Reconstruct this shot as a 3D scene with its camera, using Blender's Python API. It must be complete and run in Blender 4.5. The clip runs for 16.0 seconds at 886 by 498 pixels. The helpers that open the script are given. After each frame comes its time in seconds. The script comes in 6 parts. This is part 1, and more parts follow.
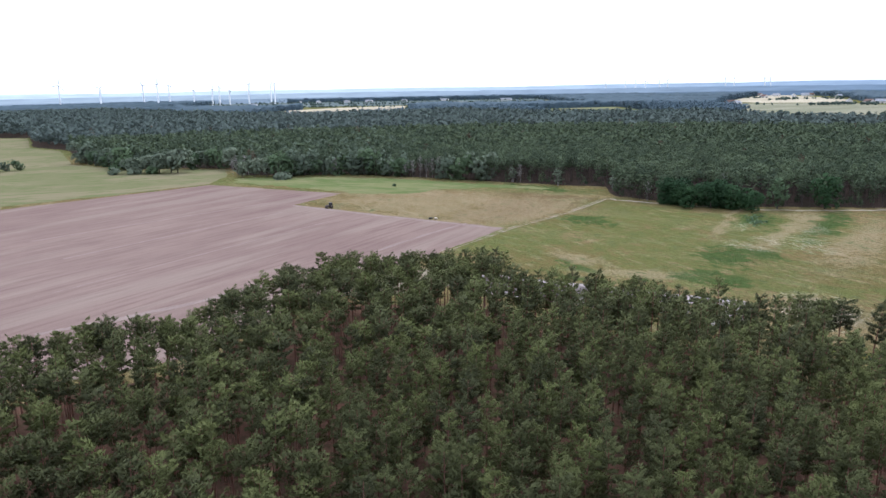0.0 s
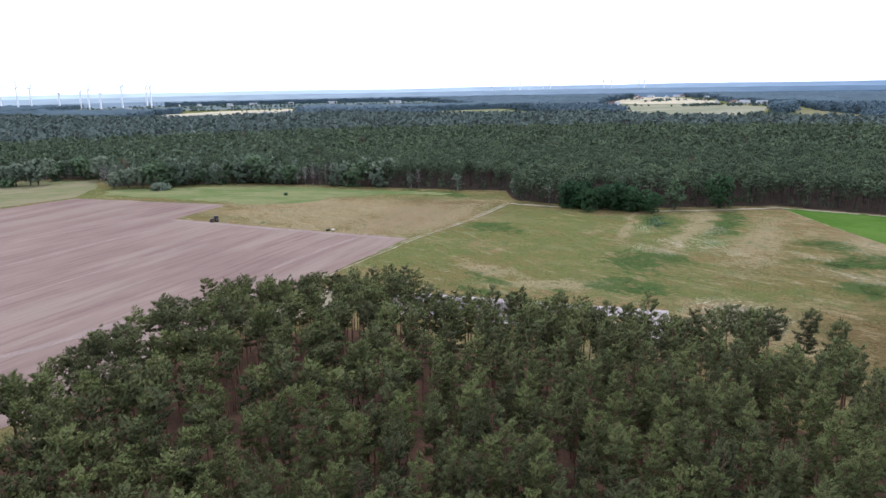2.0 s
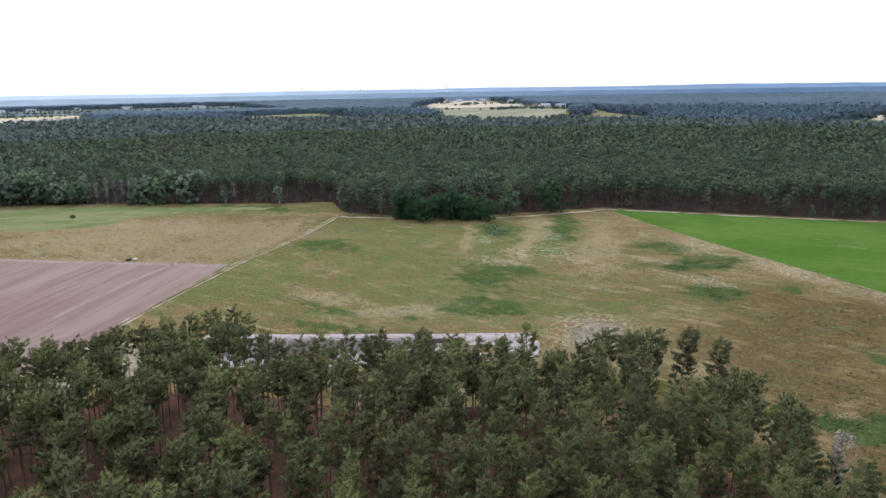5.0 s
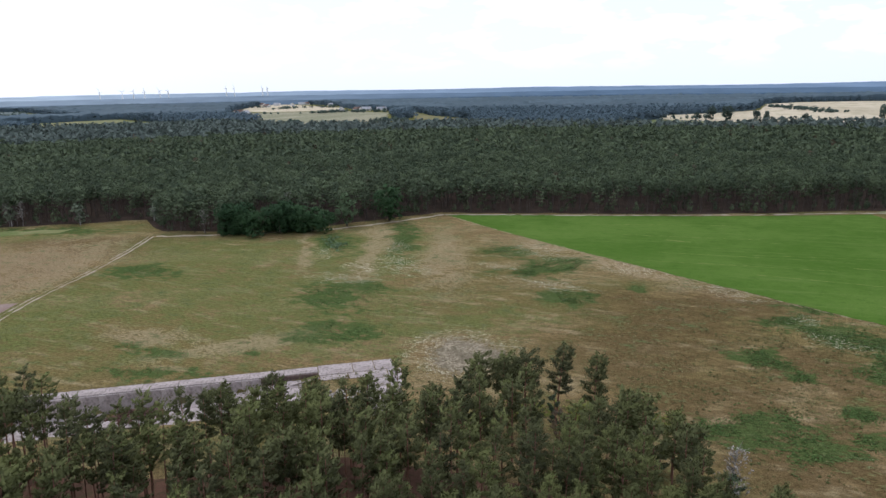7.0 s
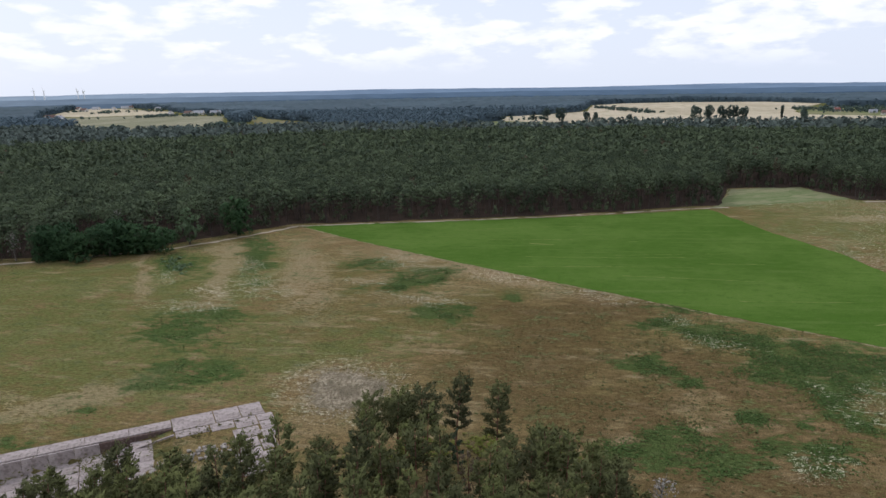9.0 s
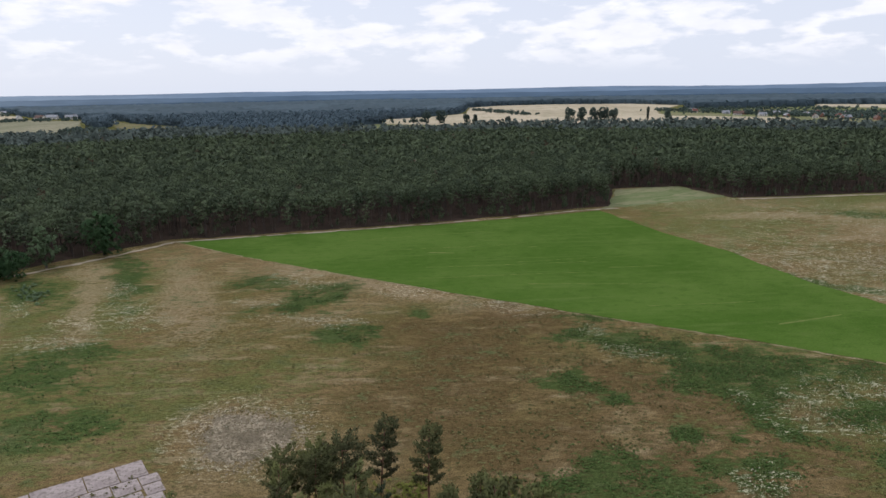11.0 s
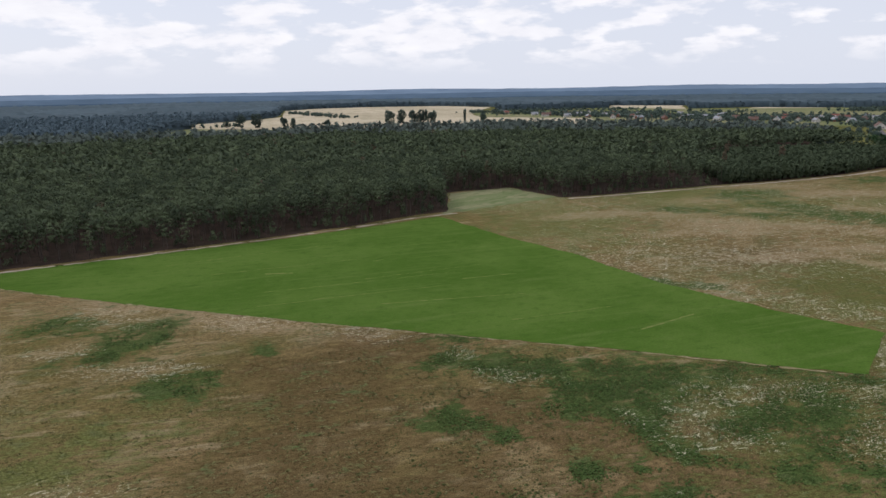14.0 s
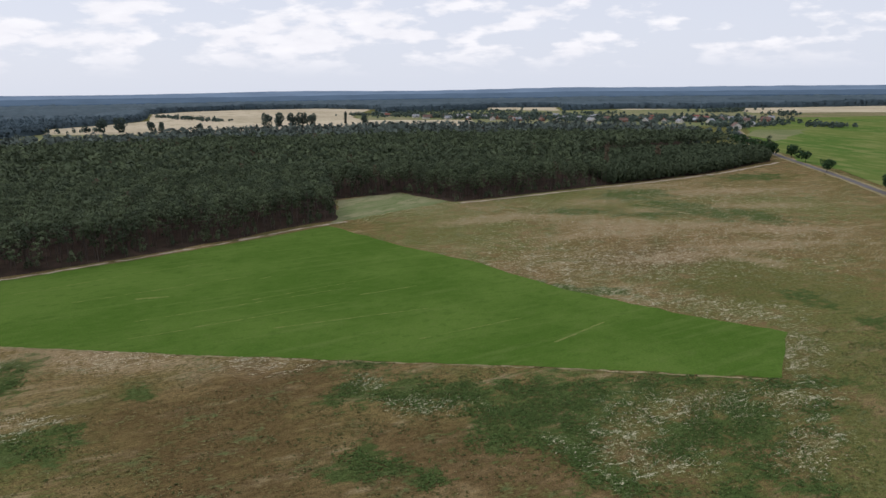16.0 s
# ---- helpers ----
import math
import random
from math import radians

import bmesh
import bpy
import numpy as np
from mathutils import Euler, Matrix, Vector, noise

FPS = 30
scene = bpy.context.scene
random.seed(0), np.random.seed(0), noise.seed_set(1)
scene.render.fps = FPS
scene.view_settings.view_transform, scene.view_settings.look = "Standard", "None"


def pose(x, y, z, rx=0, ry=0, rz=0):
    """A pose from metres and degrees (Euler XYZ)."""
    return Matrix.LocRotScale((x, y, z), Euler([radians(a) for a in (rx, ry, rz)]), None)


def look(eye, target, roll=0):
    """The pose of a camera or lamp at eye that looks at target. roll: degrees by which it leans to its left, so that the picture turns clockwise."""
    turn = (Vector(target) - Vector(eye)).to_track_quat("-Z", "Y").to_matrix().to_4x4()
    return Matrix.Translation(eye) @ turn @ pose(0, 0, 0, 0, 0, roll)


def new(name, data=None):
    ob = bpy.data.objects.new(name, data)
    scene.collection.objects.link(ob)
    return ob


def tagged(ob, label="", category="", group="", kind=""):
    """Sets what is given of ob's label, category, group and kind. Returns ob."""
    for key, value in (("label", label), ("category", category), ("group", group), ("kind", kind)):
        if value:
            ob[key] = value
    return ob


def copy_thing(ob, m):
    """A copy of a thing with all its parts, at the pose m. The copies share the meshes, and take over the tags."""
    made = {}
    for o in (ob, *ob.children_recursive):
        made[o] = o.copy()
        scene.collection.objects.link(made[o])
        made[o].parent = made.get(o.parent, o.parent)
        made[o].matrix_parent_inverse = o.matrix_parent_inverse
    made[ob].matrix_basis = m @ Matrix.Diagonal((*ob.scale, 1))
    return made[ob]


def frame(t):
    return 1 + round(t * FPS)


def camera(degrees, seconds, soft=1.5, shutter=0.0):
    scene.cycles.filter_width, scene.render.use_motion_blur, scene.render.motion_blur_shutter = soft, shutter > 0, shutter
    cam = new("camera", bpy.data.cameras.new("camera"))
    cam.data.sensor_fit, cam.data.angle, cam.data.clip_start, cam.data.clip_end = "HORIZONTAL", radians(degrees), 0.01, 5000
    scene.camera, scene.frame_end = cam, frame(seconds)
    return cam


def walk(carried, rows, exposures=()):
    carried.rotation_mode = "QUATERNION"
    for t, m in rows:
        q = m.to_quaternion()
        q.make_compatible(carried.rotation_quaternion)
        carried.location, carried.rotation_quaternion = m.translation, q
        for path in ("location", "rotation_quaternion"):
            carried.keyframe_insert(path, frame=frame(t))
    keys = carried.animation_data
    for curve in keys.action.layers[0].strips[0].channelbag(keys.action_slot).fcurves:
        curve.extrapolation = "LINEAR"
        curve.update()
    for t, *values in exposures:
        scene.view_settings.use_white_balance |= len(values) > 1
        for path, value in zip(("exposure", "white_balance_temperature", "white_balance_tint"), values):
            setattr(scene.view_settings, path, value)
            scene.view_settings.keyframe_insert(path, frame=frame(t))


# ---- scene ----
cam = camera(64.8, 16.0)
METRES, EYE, TILT, LEAN, TURN = 130.15, 60.0, 0.716, -0.134, 0.0
ROWS = [
    (0.0, 0.0, 0.0, 0.0, -0.27, -13.93, 1.09),
    (0.5, -0.0065, 0.0353, -0.0004, -2.98, -13.95, 1.07),
    (1.0, -0.012, 0.0697, -0.001, -5.51, -13.96, 1.05),
    (1.5, -0.0166, 0.104, -0.0018, -7.7, -13.94, 1.03),
    (2.0, -0.0197, 0.1382, -0.0024, -9.25, -13.9, 1.01),
    (2.5, -0.0215, 0.1721, -0.003, -11.17, -13.87, 0.97),
    (3.0, -0.0222, 0.2056, -0.0036, -13.33, -13.85, 0.93),
    (3.5, -0.0217, 0.2392, -0.0041, -15.64, -13.84, 0.89),
    (6.0, -0.0029, 0.4071, -0.0068, -31.34, -13.76, 0.69),
    (6.5, 0.0045, 0.4395, -0.0071, -35.03, -13.74, 0.67),
    (7.0, 0.014, 0.4719, -0.0078, -38.88, -13.72, 0.64),
    (7.5, 0.024, 0.5032, -0.0076, -42.99, -13.7, 0.61),
    (8.0, 0.0348, 0.5336, -0.008, -46.66, -13.69, 0.58),
    (8.5, 0.0473, 0.5626, -0.0082, -49.25, -13.66, 0.53),
    (9.0, 0.0609, 0.5899, -0.0079, -51.79, -13.65, 0.49),
    (11.5, 0.1417, 0.708, -0.0096, -64.14, -13.48, 0.33),
    (12.0, 0.1595, 0.7279, -0.01, -66.61, -13.46, 0.31),
    (12.5, 0.1787, 0.7466, -0.0101, -69.06, -13.45, 0.29),
    (13.0, 0.1978, 0.7647, -0.0102, -71.53, -13.43, 0.25),
    (13.5, 0.2196, 0.7815, -0.0106, -74.0, -13.41, 0.22),
    (14.0, 0.2426, 0.7979, -0.0114, -76.53, -13.37, 0.2),
    (14.5, 0.2663, 0.8125, -0.0119, -79.03, -13.34, 0.17),
    (15.0, 0.2918, 0.8265, -0.0122, -81.54, -13.29, 0.12),
    (15.5, 0.3186, 0.8395, -0.0131, -83.88, -13.25, 0.06),
    (16.0, 0.3469, 0.8508, -0.014, -86.3, -13.2, 0.05),
]
EXPOSURES = [(0.0, 0.78, 5580, 12), (3.5, 0.74, 5640, 12), (6.0, 0.54, 5820, 12), (7.0, 0.31, 5880, 12), (8.0, 0.12, 5980, 12), (9.0, 0.04, 6040, 12), (12.5, -0.06, 6250, 13), (16.0, -0.10, 6300, 13)]
walk(cam, [(t, pose(0, 0, EYE, TILT, LEAN, TURN) @ pose(METRES * x, METRES * y, METRES * z, 90 + pitch, roll, yaw)) for t, x, y, z, yaw, pitch, roll in ROWS],
     exposures=EXPOSURES)

# ---- world, sun and exposure ----
SUN_AZ, SUN_EL = 12.0, 52.0          # degrees clockwise from +y, and above the horizon
world = bpy.data.worlds.new("cloudy_sky")
scene.world = world
world.use_nodes = True
wt = world.node_tree
wt.nodes.clear()


def wn(kind, **sets):
    n = wt.nodes.new(kind)
    for k, v in sets.items():
        n.inputs[k].default_value = v
    return n


sky = wt.nodes.new("ShaderNodeTexSky")
sky.sky_type, sky.sun_disc = "NISHITA", False
sky.sun_elevation, sky.sun_rotation = radians(SUN_EL), radians(SUN_AZ)
sky.air_density, sky.dust_density, sky.ozone_density = 1.0, 2.0, 1.0
coord = wt.nodes.new("ShaderNodeTexCoord")
split = wt.nodes.new("ShaderNodeSeparateXYZ")
wt.links.new(coord.outputs["Generated"], split.inputs[0])


def wmath(op, a, b=None, clamp=False):
    n = wt.nodes.new("ShaderNodeMath")
    n.operation, n.use_clamp = op, clamp
    for i, v in enumerate((a, b)):
        if v is None:
            continue
        if isinstance(v, (int, float)):
            n.inputs[i].default_value = v
        else:
            wt.links.new(v, n.inputs[i])
    return n.outputs[0]


# heaped clouds, wider than high
flat = wt.nodes.new("ShaderNodeCombineXYZ")
wt.links.new(split.outputs[0], flat.inputs[0])
wt.links.new(split.outputs[1], flat.inputs[1])
wt.links.new(wmath("MULTIPLY", split.outputs[2], 3.2), flat.inputs[2])
big = wn("ShaderNodeTexNoise", Scale=11.0, Detail=6.0, Roughness=0.5)
wt.links.new(flat.outputs[0], big.inputs["Vector"])
small = wn("ShaderNodeTexNoise", Scale=20.0, Detail=6.0, Roughness=0.55)
wt.links.new(flat.outputs[0], small.inputs["Vector"])
cover = wt.nodes.new("ShaderNodeValToRGB")
cover.color_ramp.elements[0].position, cover.color_ramp.elements[1].position = 0.49, 0.57
wt.links.new(wmath("ADD", wmath("MULTIPLY", big.outputs[0], 0.68), wmath("MULTIPLY", small.outputs[0], 0.32)), cover.inputs[0])
puff = wt.nodes.new("ShaderNodeMix")
puff.data_type = "RGBA"
puff.inputs["A"].default_value, puff.inputs["B"].default_value = (0.84, 0.845, 0.89, 1), (1.14, 1.125, 1.11, 1)
wt.links.new(small.outputs[0], puff.inputs["Factor"])
# thin veil of high cloud over the blue
dim = wt.nodes.new("ShaderNodeMix")
dim.data_type = "RGBA"
dim.inputs["Factor"].default_value = 0.85
skyscale = wt.nodes.new("ShaderNodeVectorMath")
skyscale.operation = "SCALE"
skyscale.inputs["Scale"].default_value = 0.11
wt.links.new(sky.outputs[0], skyscale.inputs[0])
wt.links.new(skyscale.outputs[0], dim.inputs["A"])
upward = wt.nodes.new("ShaderNodeMapRange")
upward.inputs["From Min"].default_value, upward.inputs["From Max"].default_value = 0.0, 0.15
wt.links.new(split.outputs[2], upward.inputs["Value"])
haze = wt.nodes.new("ShaderNodeMix")
haze.data_type = "RGBA"
haze.inputs["A"].default_value, haze.inputs["B"].default_value = (0.86, 0.905, 0.99, 1), (0.82, 0.85, 0.94, 1)
wt.links.new(upward.outputs[0], haze.inputs["Factor"])
wt.links.new(haze.outputs["Result"], dim.inputs["B"])
mixed = wt.nodes.new("ShaderNodeMix")
mixed.data_type = "RGBA"
low = wt.nodes.new("ShaderNodeMapRange")
low.interpolation_type = "SMOOTHSTEP"
low.inputs["From Min"].default_value, low.inputs["From Max"].default_value = 0.012, 0.055
wt.links.new(split.outputs[2], low.inputs["Value"])
wt.links.new(wmath("MULTIPLY", cover.outputs[0], low.outputs[0]), mixed.inputs["Factor"])
wt.links.new(dim.outputs["Result"], mixed.inputs["A"])
wt.links.new(puff.outputs["Result"], mixed.inputs["B"])
# the sky is whiter towards the veiled sun
sunway = wt.nodes.new("ShaderNodeVectorMath")
sunway.operation = "DOT_PRODUCT"
sunway.inputs[1].default_value = (math.sin(radians(SUN_AZ - 25)), math.cos(radians(SUN_AZ - 25)), 0.35)
wt.links.new(coord.outputs["Generated"], sunway.inputs[0])
glow = wmath("MULTIPLY", wmath("SUBTRACT", sunway.outputs["Value"], 0.80, True), 2.2, True)
veil = wt.nodes.new("ShaderNodeMix")
veil.data_type = "RGBA"
veil.inputs["B"].default_value = (1.0, 1.0, 1.03, 1)
wt.links.new(glow, veil.inputs["Factor"])
wt.links.new(mixed.outputs["Result"], veil.inputs["A"])
back = wn("ShaderNodeBackground", Strength=1.0)
wt.links.new(veil.outputs["Result"], back.inputs[0])
wout = wt.nodes.new("ShaderNodeOutputWorld")
wt.links.new(back.outputs[0], wout.inputs[0])

sun = new("sun", bpy.data.lights.new("sun", "SUN"))
sun.data.energy, sun.data.angle, sun.data.color = 1.15, radians(14), (1.0, 0.96, 0.9)
saz, sel = radians(SUN_AZ), radians(SUN_EL)
sun.matrix_world = look((0, 0, 200), (-200 * math.sin(saz) * math.cos(sel), -200 * math.cos(saz) * math.cos(sel), 200 - 200 * math.sin(sel)))


# ---- materials ----
class Nodes:
    """A small hand for node materials."""

    def __init__(self, name, rough=0.9, specular=0.15):
        self.mat = bpy.data.materials.new(name)
        self.mat.use_nodes = True
        self.tree = self.mat.node_tree
        self.bsdf = self.tree.nodes["Principled BSDF"]
        self.bsdf.inputs["Roughness"].default_value = rough
        self.bsdf.inputs["Specular IOR Level"].default_value = specular
        self.geo = self.tree.nodes.new("ShaderNodeNewGeometry")
        self.tex = self.tree.nodes.new("ShaderNodeTexCoord")
        self.where = self.tex.outputs["Object"]

    def put(self, socket, v):
        if isinstance(v, (int, float)):
            socket.default_value = v
        elif isinstance(v, tuple):
            socket.default_value = v if len(v) == 4 else (*v, 1)
        else:
            self.tree.links.new(v, socket)

    def noise(self, scale, detail=3.0, rough=0.6, stretch=None, turn=0.0):
        n = self.tree.nodes.new("ShaderNodeTexNoise")
        n.inputs["Scale"].default_value, n.inputs["Detail"].default_value, n.inputs["Roughness"].default_value = scale, detail, rough
        src = self.where
        if stretch:
            m = self.tree.nodes.new("ShaderNodeMapping")
            m.vector_type = "TEXTURE"
            m.inputs["Rotation"].default_value = (0, 0, radians(turn))
            m.inputs["Scale"].default_value = (*stretch, 1)
            self.tree.links.new(src, m.inputs[0])
            src = m.outputs[0]
        self.tree.links.new(src, n.inputs["Vector"])
        return n.outputs[0]

    def math(self, op, a, b=0.0, clamp=False):
        n = self.tree.nodes.new("ShaderNodeMath")
        n.operation, n.use_clamp = op, clamp
        self.put(n.inputs[0], a)
        self.put(n.inputs[1], b)
        return n.outputs[0]

    def step(self, v, lo, hi):
        n = self.tree.nodes.new("ShaderNodeMapRange")
        n.interpolation_type = "SMOOTHSTEP"
        self.put(n.inputs["Value"], v)
        n.inputs["From Min"].default_value, n.inputs["From Max"].default_value = lo, hi
        return n.outputs[0]

    def mix(self, f, a, b, kind="MIX"):
        n = self.tree.nodes.new("ShaderNodeMix")
        n.data_type, n.blend_type = "RGBA", kind
        self.put(n.inputs["Factor"], f)
        self.put(n.inputs["A"], a)
        self.put(n.inputs["B"], b)
        return n.outputs["Result"]

    def attr(self, name):
        n = self.tree.nodes.new("ShaderNodeAttribute")
        n.attribute_name = name
        return n.outputs["Fac"]

    def object_random(self):
        return self.tree.nodes.new("ShaderNodeObjectInfo").outputs["Random"]

    def bump(self, height, strength, distance):
        n = self.tree.nodes.new("ShaderNodeBump")
        n.inputs["Strength"].default_value, n.inputs["Distance"].default_value = strength, distance
        self.put(n.inputs["Height"], height)
        self.tree.links.new(n.outputs[0], self.bsdf.inputs["Normal"])

    def done(self, colour):
        self.put(self.bsdf.inputs["Base Color"], colour)
        return self.mat


def plain(name, colour, other, scale=1.0, rough=0.8, metal=0.0, bump=0.0):
    n = Nodes(name, rough, 0.3)
    n.bsdf.inputs["Metallic"].default_value = metal
    a = n.noise(scale, 5.0)
    b = n.noise(scale * 7, 3.0)
    f = n.math("ADD", n.math("MULTIPLY", n.step(a, 0.35, 0.65), 0.65), n.math("MULTIPLY", b, 0.35))
    if bump:
        n.bump(b, 0.6, bump)
    return n.done(n.mix(f, colour, other))


def foliage(name, dark, mid, light, thin_share=0.30):
    """Leaf colour that changes from tree to tree and from spray to spray."""
    n = Nodes(name, 0.75, 0.06)
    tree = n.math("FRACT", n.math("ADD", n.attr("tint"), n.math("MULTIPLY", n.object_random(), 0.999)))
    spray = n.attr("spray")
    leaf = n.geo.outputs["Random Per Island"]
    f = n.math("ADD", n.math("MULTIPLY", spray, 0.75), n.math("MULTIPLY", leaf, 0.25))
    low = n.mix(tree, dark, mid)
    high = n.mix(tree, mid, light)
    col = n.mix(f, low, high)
    n.put(n.bsdf.inputs["Base Color"], col)
    thin, both = n.tree.nodes.new("ShaderNodeBsdfTranslucent"), n.tree.nodes.new("ShaderNodeMixShader")
    n.put(thin.inputs["Color"], col)
    both.inputs[0].default_value = thin_share
    n.tree.links.new(n.bsdf.outputs[0], both.inputs[1])
    n.tree.links.new(thin.outputs[0], both.inputs[2])
    n.tree.links.new(both.outputs[0], n.tree.nodes["Material Output"].inputs[0])
    return n.mat


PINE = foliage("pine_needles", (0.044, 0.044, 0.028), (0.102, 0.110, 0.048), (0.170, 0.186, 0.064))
# far woods: air haze painted into the leaves as a paler blue
FARWOOD = foliage("hazed_far_canopy", (0.062, 0.090, 0.106), (0.086, 0.124, 0.148), (0.114, 0.160, 0.190))
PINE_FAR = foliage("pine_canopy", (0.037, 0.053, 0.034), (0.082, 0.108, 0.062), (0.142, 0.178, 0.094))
# pine_canopy again, lighter and bluer: the haze before the distant stand
PINE_DISTANT = foliage("hazed_pine_canopy", (0.056, 0.073, 0.068), (0.109, 0.138, 0.122), (0.174, 0.209, 0.178))
YOUNG = foliage("young_pine_needles", (0.046, 0.064, 0.038), (0.066, 0.088, 0.050), (0.088, 0.112, 0.062))
BROAD = foliage("broad_leaves", (0.078, 0.119, 0.065), (0.119, 0.170, 0.089), (0.173, 0.232, 0.119))
WILLOW = foliage("grey_willow_leaves", (0.137, 0.165, 0.122), (0.193, 0.231, 0.154), (0.263, 0.297, 0.200))
OAK = foliage("dark_leaves", (0.026, 0.052, 0.026), (0.040, 0.080, 0.035), (0.062, 0.112, 0.046))
MIXED = foliage("mixed_leaves", (0.101, 0.130, 0.092), (0.146, 0.182, 0.126), (0.208, 0.244, 0.168))
DEAD = foliage("dead_twigs", (0.210, 0.196, 0.174), (0.294, 0.273, 0.246), (0.392, 0.364, 0.334))
RUST = foliage("brown_needles", (0.085, 0.064, 0.044), (0.12, 0.090, 0.060), (0.15, 0.116, 0.080))
WEED = foliage("weed_leaves", (0.056, 0.096, 0.027), (0.076, 0.125, 0.035), (0.110, 0.163, 0.050))
DARKTUFT = foliage("dark_tufts", (0.066, 0.080, 0.026), (0.086, 0.098, 0.034), (0.112, 0.116, 0.046))
STALKS = foliage("dry_stalks", (0.15, 0.14, 0.060), (0.20, 0.185, 0.085), (0.28, 0.25, 0.13))
TUSSOCK = foliage("tussock_grass", (0.080, 0.080, 0.026), (0.105, 0.100, 0.034), (0.14, 0.13, 0.05))
FLOWER = foliage("flower_heads", (0.38, 0.35, 0.24), (0.46, 0.42, 0.30), (0.60, 0.56, 0.44))
BARK = plain("pine_bark", (0.27, 0.130, 0.086), (0.15, 0.085, 0.064), 1.5, 0.95)
BIRCHBARK = plain("birch_bark", (0.42, 0.40, 0.37), (0.20, 0.18, 0.16), 1.2, 0.9)
GREYTWIG = plain("grey_dead_wood", (0.26, 0.24, 0.215), (0.17, 0.155, 0.14), 1.2, 0.95)
# greyer bark for far trunks, darkened to paint in the wood's shade
SHADEBARK = plain("shaded_grey_bark", (0.100, 0.078, 0.066), (0.062, 0.050, 0.044), 1.2, 0.95)
DARKBARK = plain("dark_bark", (0.06, 0.048, 0.038), (0.10, 0.08, 0.065), 1.5, 0.95)


def meadow_material():
    n = Nodes("meadow_turf", 1.0, 0.0)
    patchy = n.noise(0.016, 4.0)
    mid = n.noise(0.10, 5.0, 0.62)
    streak = n.noise(0.22, 5.0, 0.62, (3.4, 1.0), -62)
    blot = n.noise(0.5, 4.0, 0.65, (2.0, 1.0), -62)
    fine = n.noise(1.5, 4.0, 0.7, (1.6, 1.0), -62)
    grain = n.noise(4.5, 3.0, 0.7)
    base = n.mix(n.step(patchy, 0.42, 0.60), (0.148, 0.115, 0.047), (0.172, 0.122, 0.058))
    base = n.mix(n.math("MULTIPLY", n.step(mid, 0.49, 0.62), 0.55), base, (0.101, 0.101, 0.034))
    base = n.mix(n.math("MULTIPLY", n.step(streak, 0.52, 0.64), 0.6), base, (0.270, 0.218, 0.125))
    bands = n.noise(0.05, 4.0, 0.6, (6.0, 1.0), -28)
    base = n.mix(n.math("MULTIPLY", n.step(bands, 0.50, 0.60), 0.4), base, (0.225, 0.172, 0.092))
    base = n.mix(n.math("MULTIPLY", n.step(bands, 0.48, 0.38), 0.3), base, (0.092, 0.098, 0.034))
    base = n.mix(n.math("MULTIPLY", n.step(blot, 0.53, 0.64), 0.5), base, (0.078, 0.074, 0.028))

    def spread(v, k):
        return n.math("MULTIPLY", n.math("SUBTRACT", v, 0.5), k)

    wild = n.math("ADD", n.math("ADD", spread(mid, 2.2), spread(blot, 2.4)), spread(fine, 1.8))

    def cover(name, colour, soft, amount):
        nonlocal base
        edge = n.math("ADD", n.math("MULTIPLY", n.attr(name), 0.82), wild)
        base = n.mix(n.math("MULTIPLY", n.step(edge, 0.5 - soft, 0.5 + soft), amount), base, colour)

    cover("bare", (0.097, 0.066, 0.030), 0.35, 0.85)
    cover("green", (0.100, 0.122, 0.036), 0.4, 0.66)
    cover("straw", (0.285, 0.216, 0.130), 0.28, 0.6)
    cover("weed", (0.046, 0.078, 0.023), 0.26, 0.82)
    speck = n.math("ADD", n.math("ADD", n.math("MULTIPLY", n.attr("bloom"), 0.12), spread(blot, 0.8)), n.math("ADD", spread(fine, 0.9), spread(grain, 1.0)))
    base = n.mix(n.math("MULTIPLY", n.step(speck, 0.16, 0.30), n.math("MULTIPLY", n.step(n.attr("bloom"), 0.02, 0.4), 0.6)), base, (0.48, 0.44, 0.32))
    tone = n.math("ADD", 0.5, n.math("ADD", spread(fine, 2.0), spread(grain, 2.6)), True)
    base = n.mix(1.0, base, n.mix(tone, (0.42, 0.42, 0.42), (1.56, 1.56, 1.56)), "MULTIPLY")
    n.bump(n.math("ADD", n.math("MULTIPLY", fine, 0.6), n.math("MULTIPLY", grain, 0.4)), 0.9, 0.4)
    return n.done(base)


def crop_material():
    n = Nodes("young_crop", 0.95, 0.0)
    rows = n.noise(0.30, 4.0, 0.6, (14.0, 1.0), -57)
    broad = n.noise(0.022, 4.0)
    fine = n.noise(2.2, 4.0, 0.7)
    c = n.mix(n.step(broad, 0.35, 0.66), (0.059, 0.112, 0.018), (0.086, 0.141, 0.028))
    c = n.mix(n.math("MULTIPLY", n.step(rows, 0.52, 0.70), 0.5), c, (0.105, 0.150, 0.038))
    blotch = n.noise(0.35, 6.0, 0.7, (1.6, 1.0), -57)
    c = n.mix(n.math("MULTIPLY", n.step(blotch, 0.50, 0.66), 0.45), c, (0.092, 0.134, 0.034))
    c = n.mix(n.math("MULTIPLY", n.step(blotch, 0.48, 0.36), 0.4), c, (0.040, 0.086, 0.014))
    c = n.mix(1.0, c, n.mix(fine, (0.55, 0.55, 0.55), (1.45, 1.45, 1.45)), "MULTIPLY")
    n.bump(fine, 0.7, 0.15)
    return n.done(c)


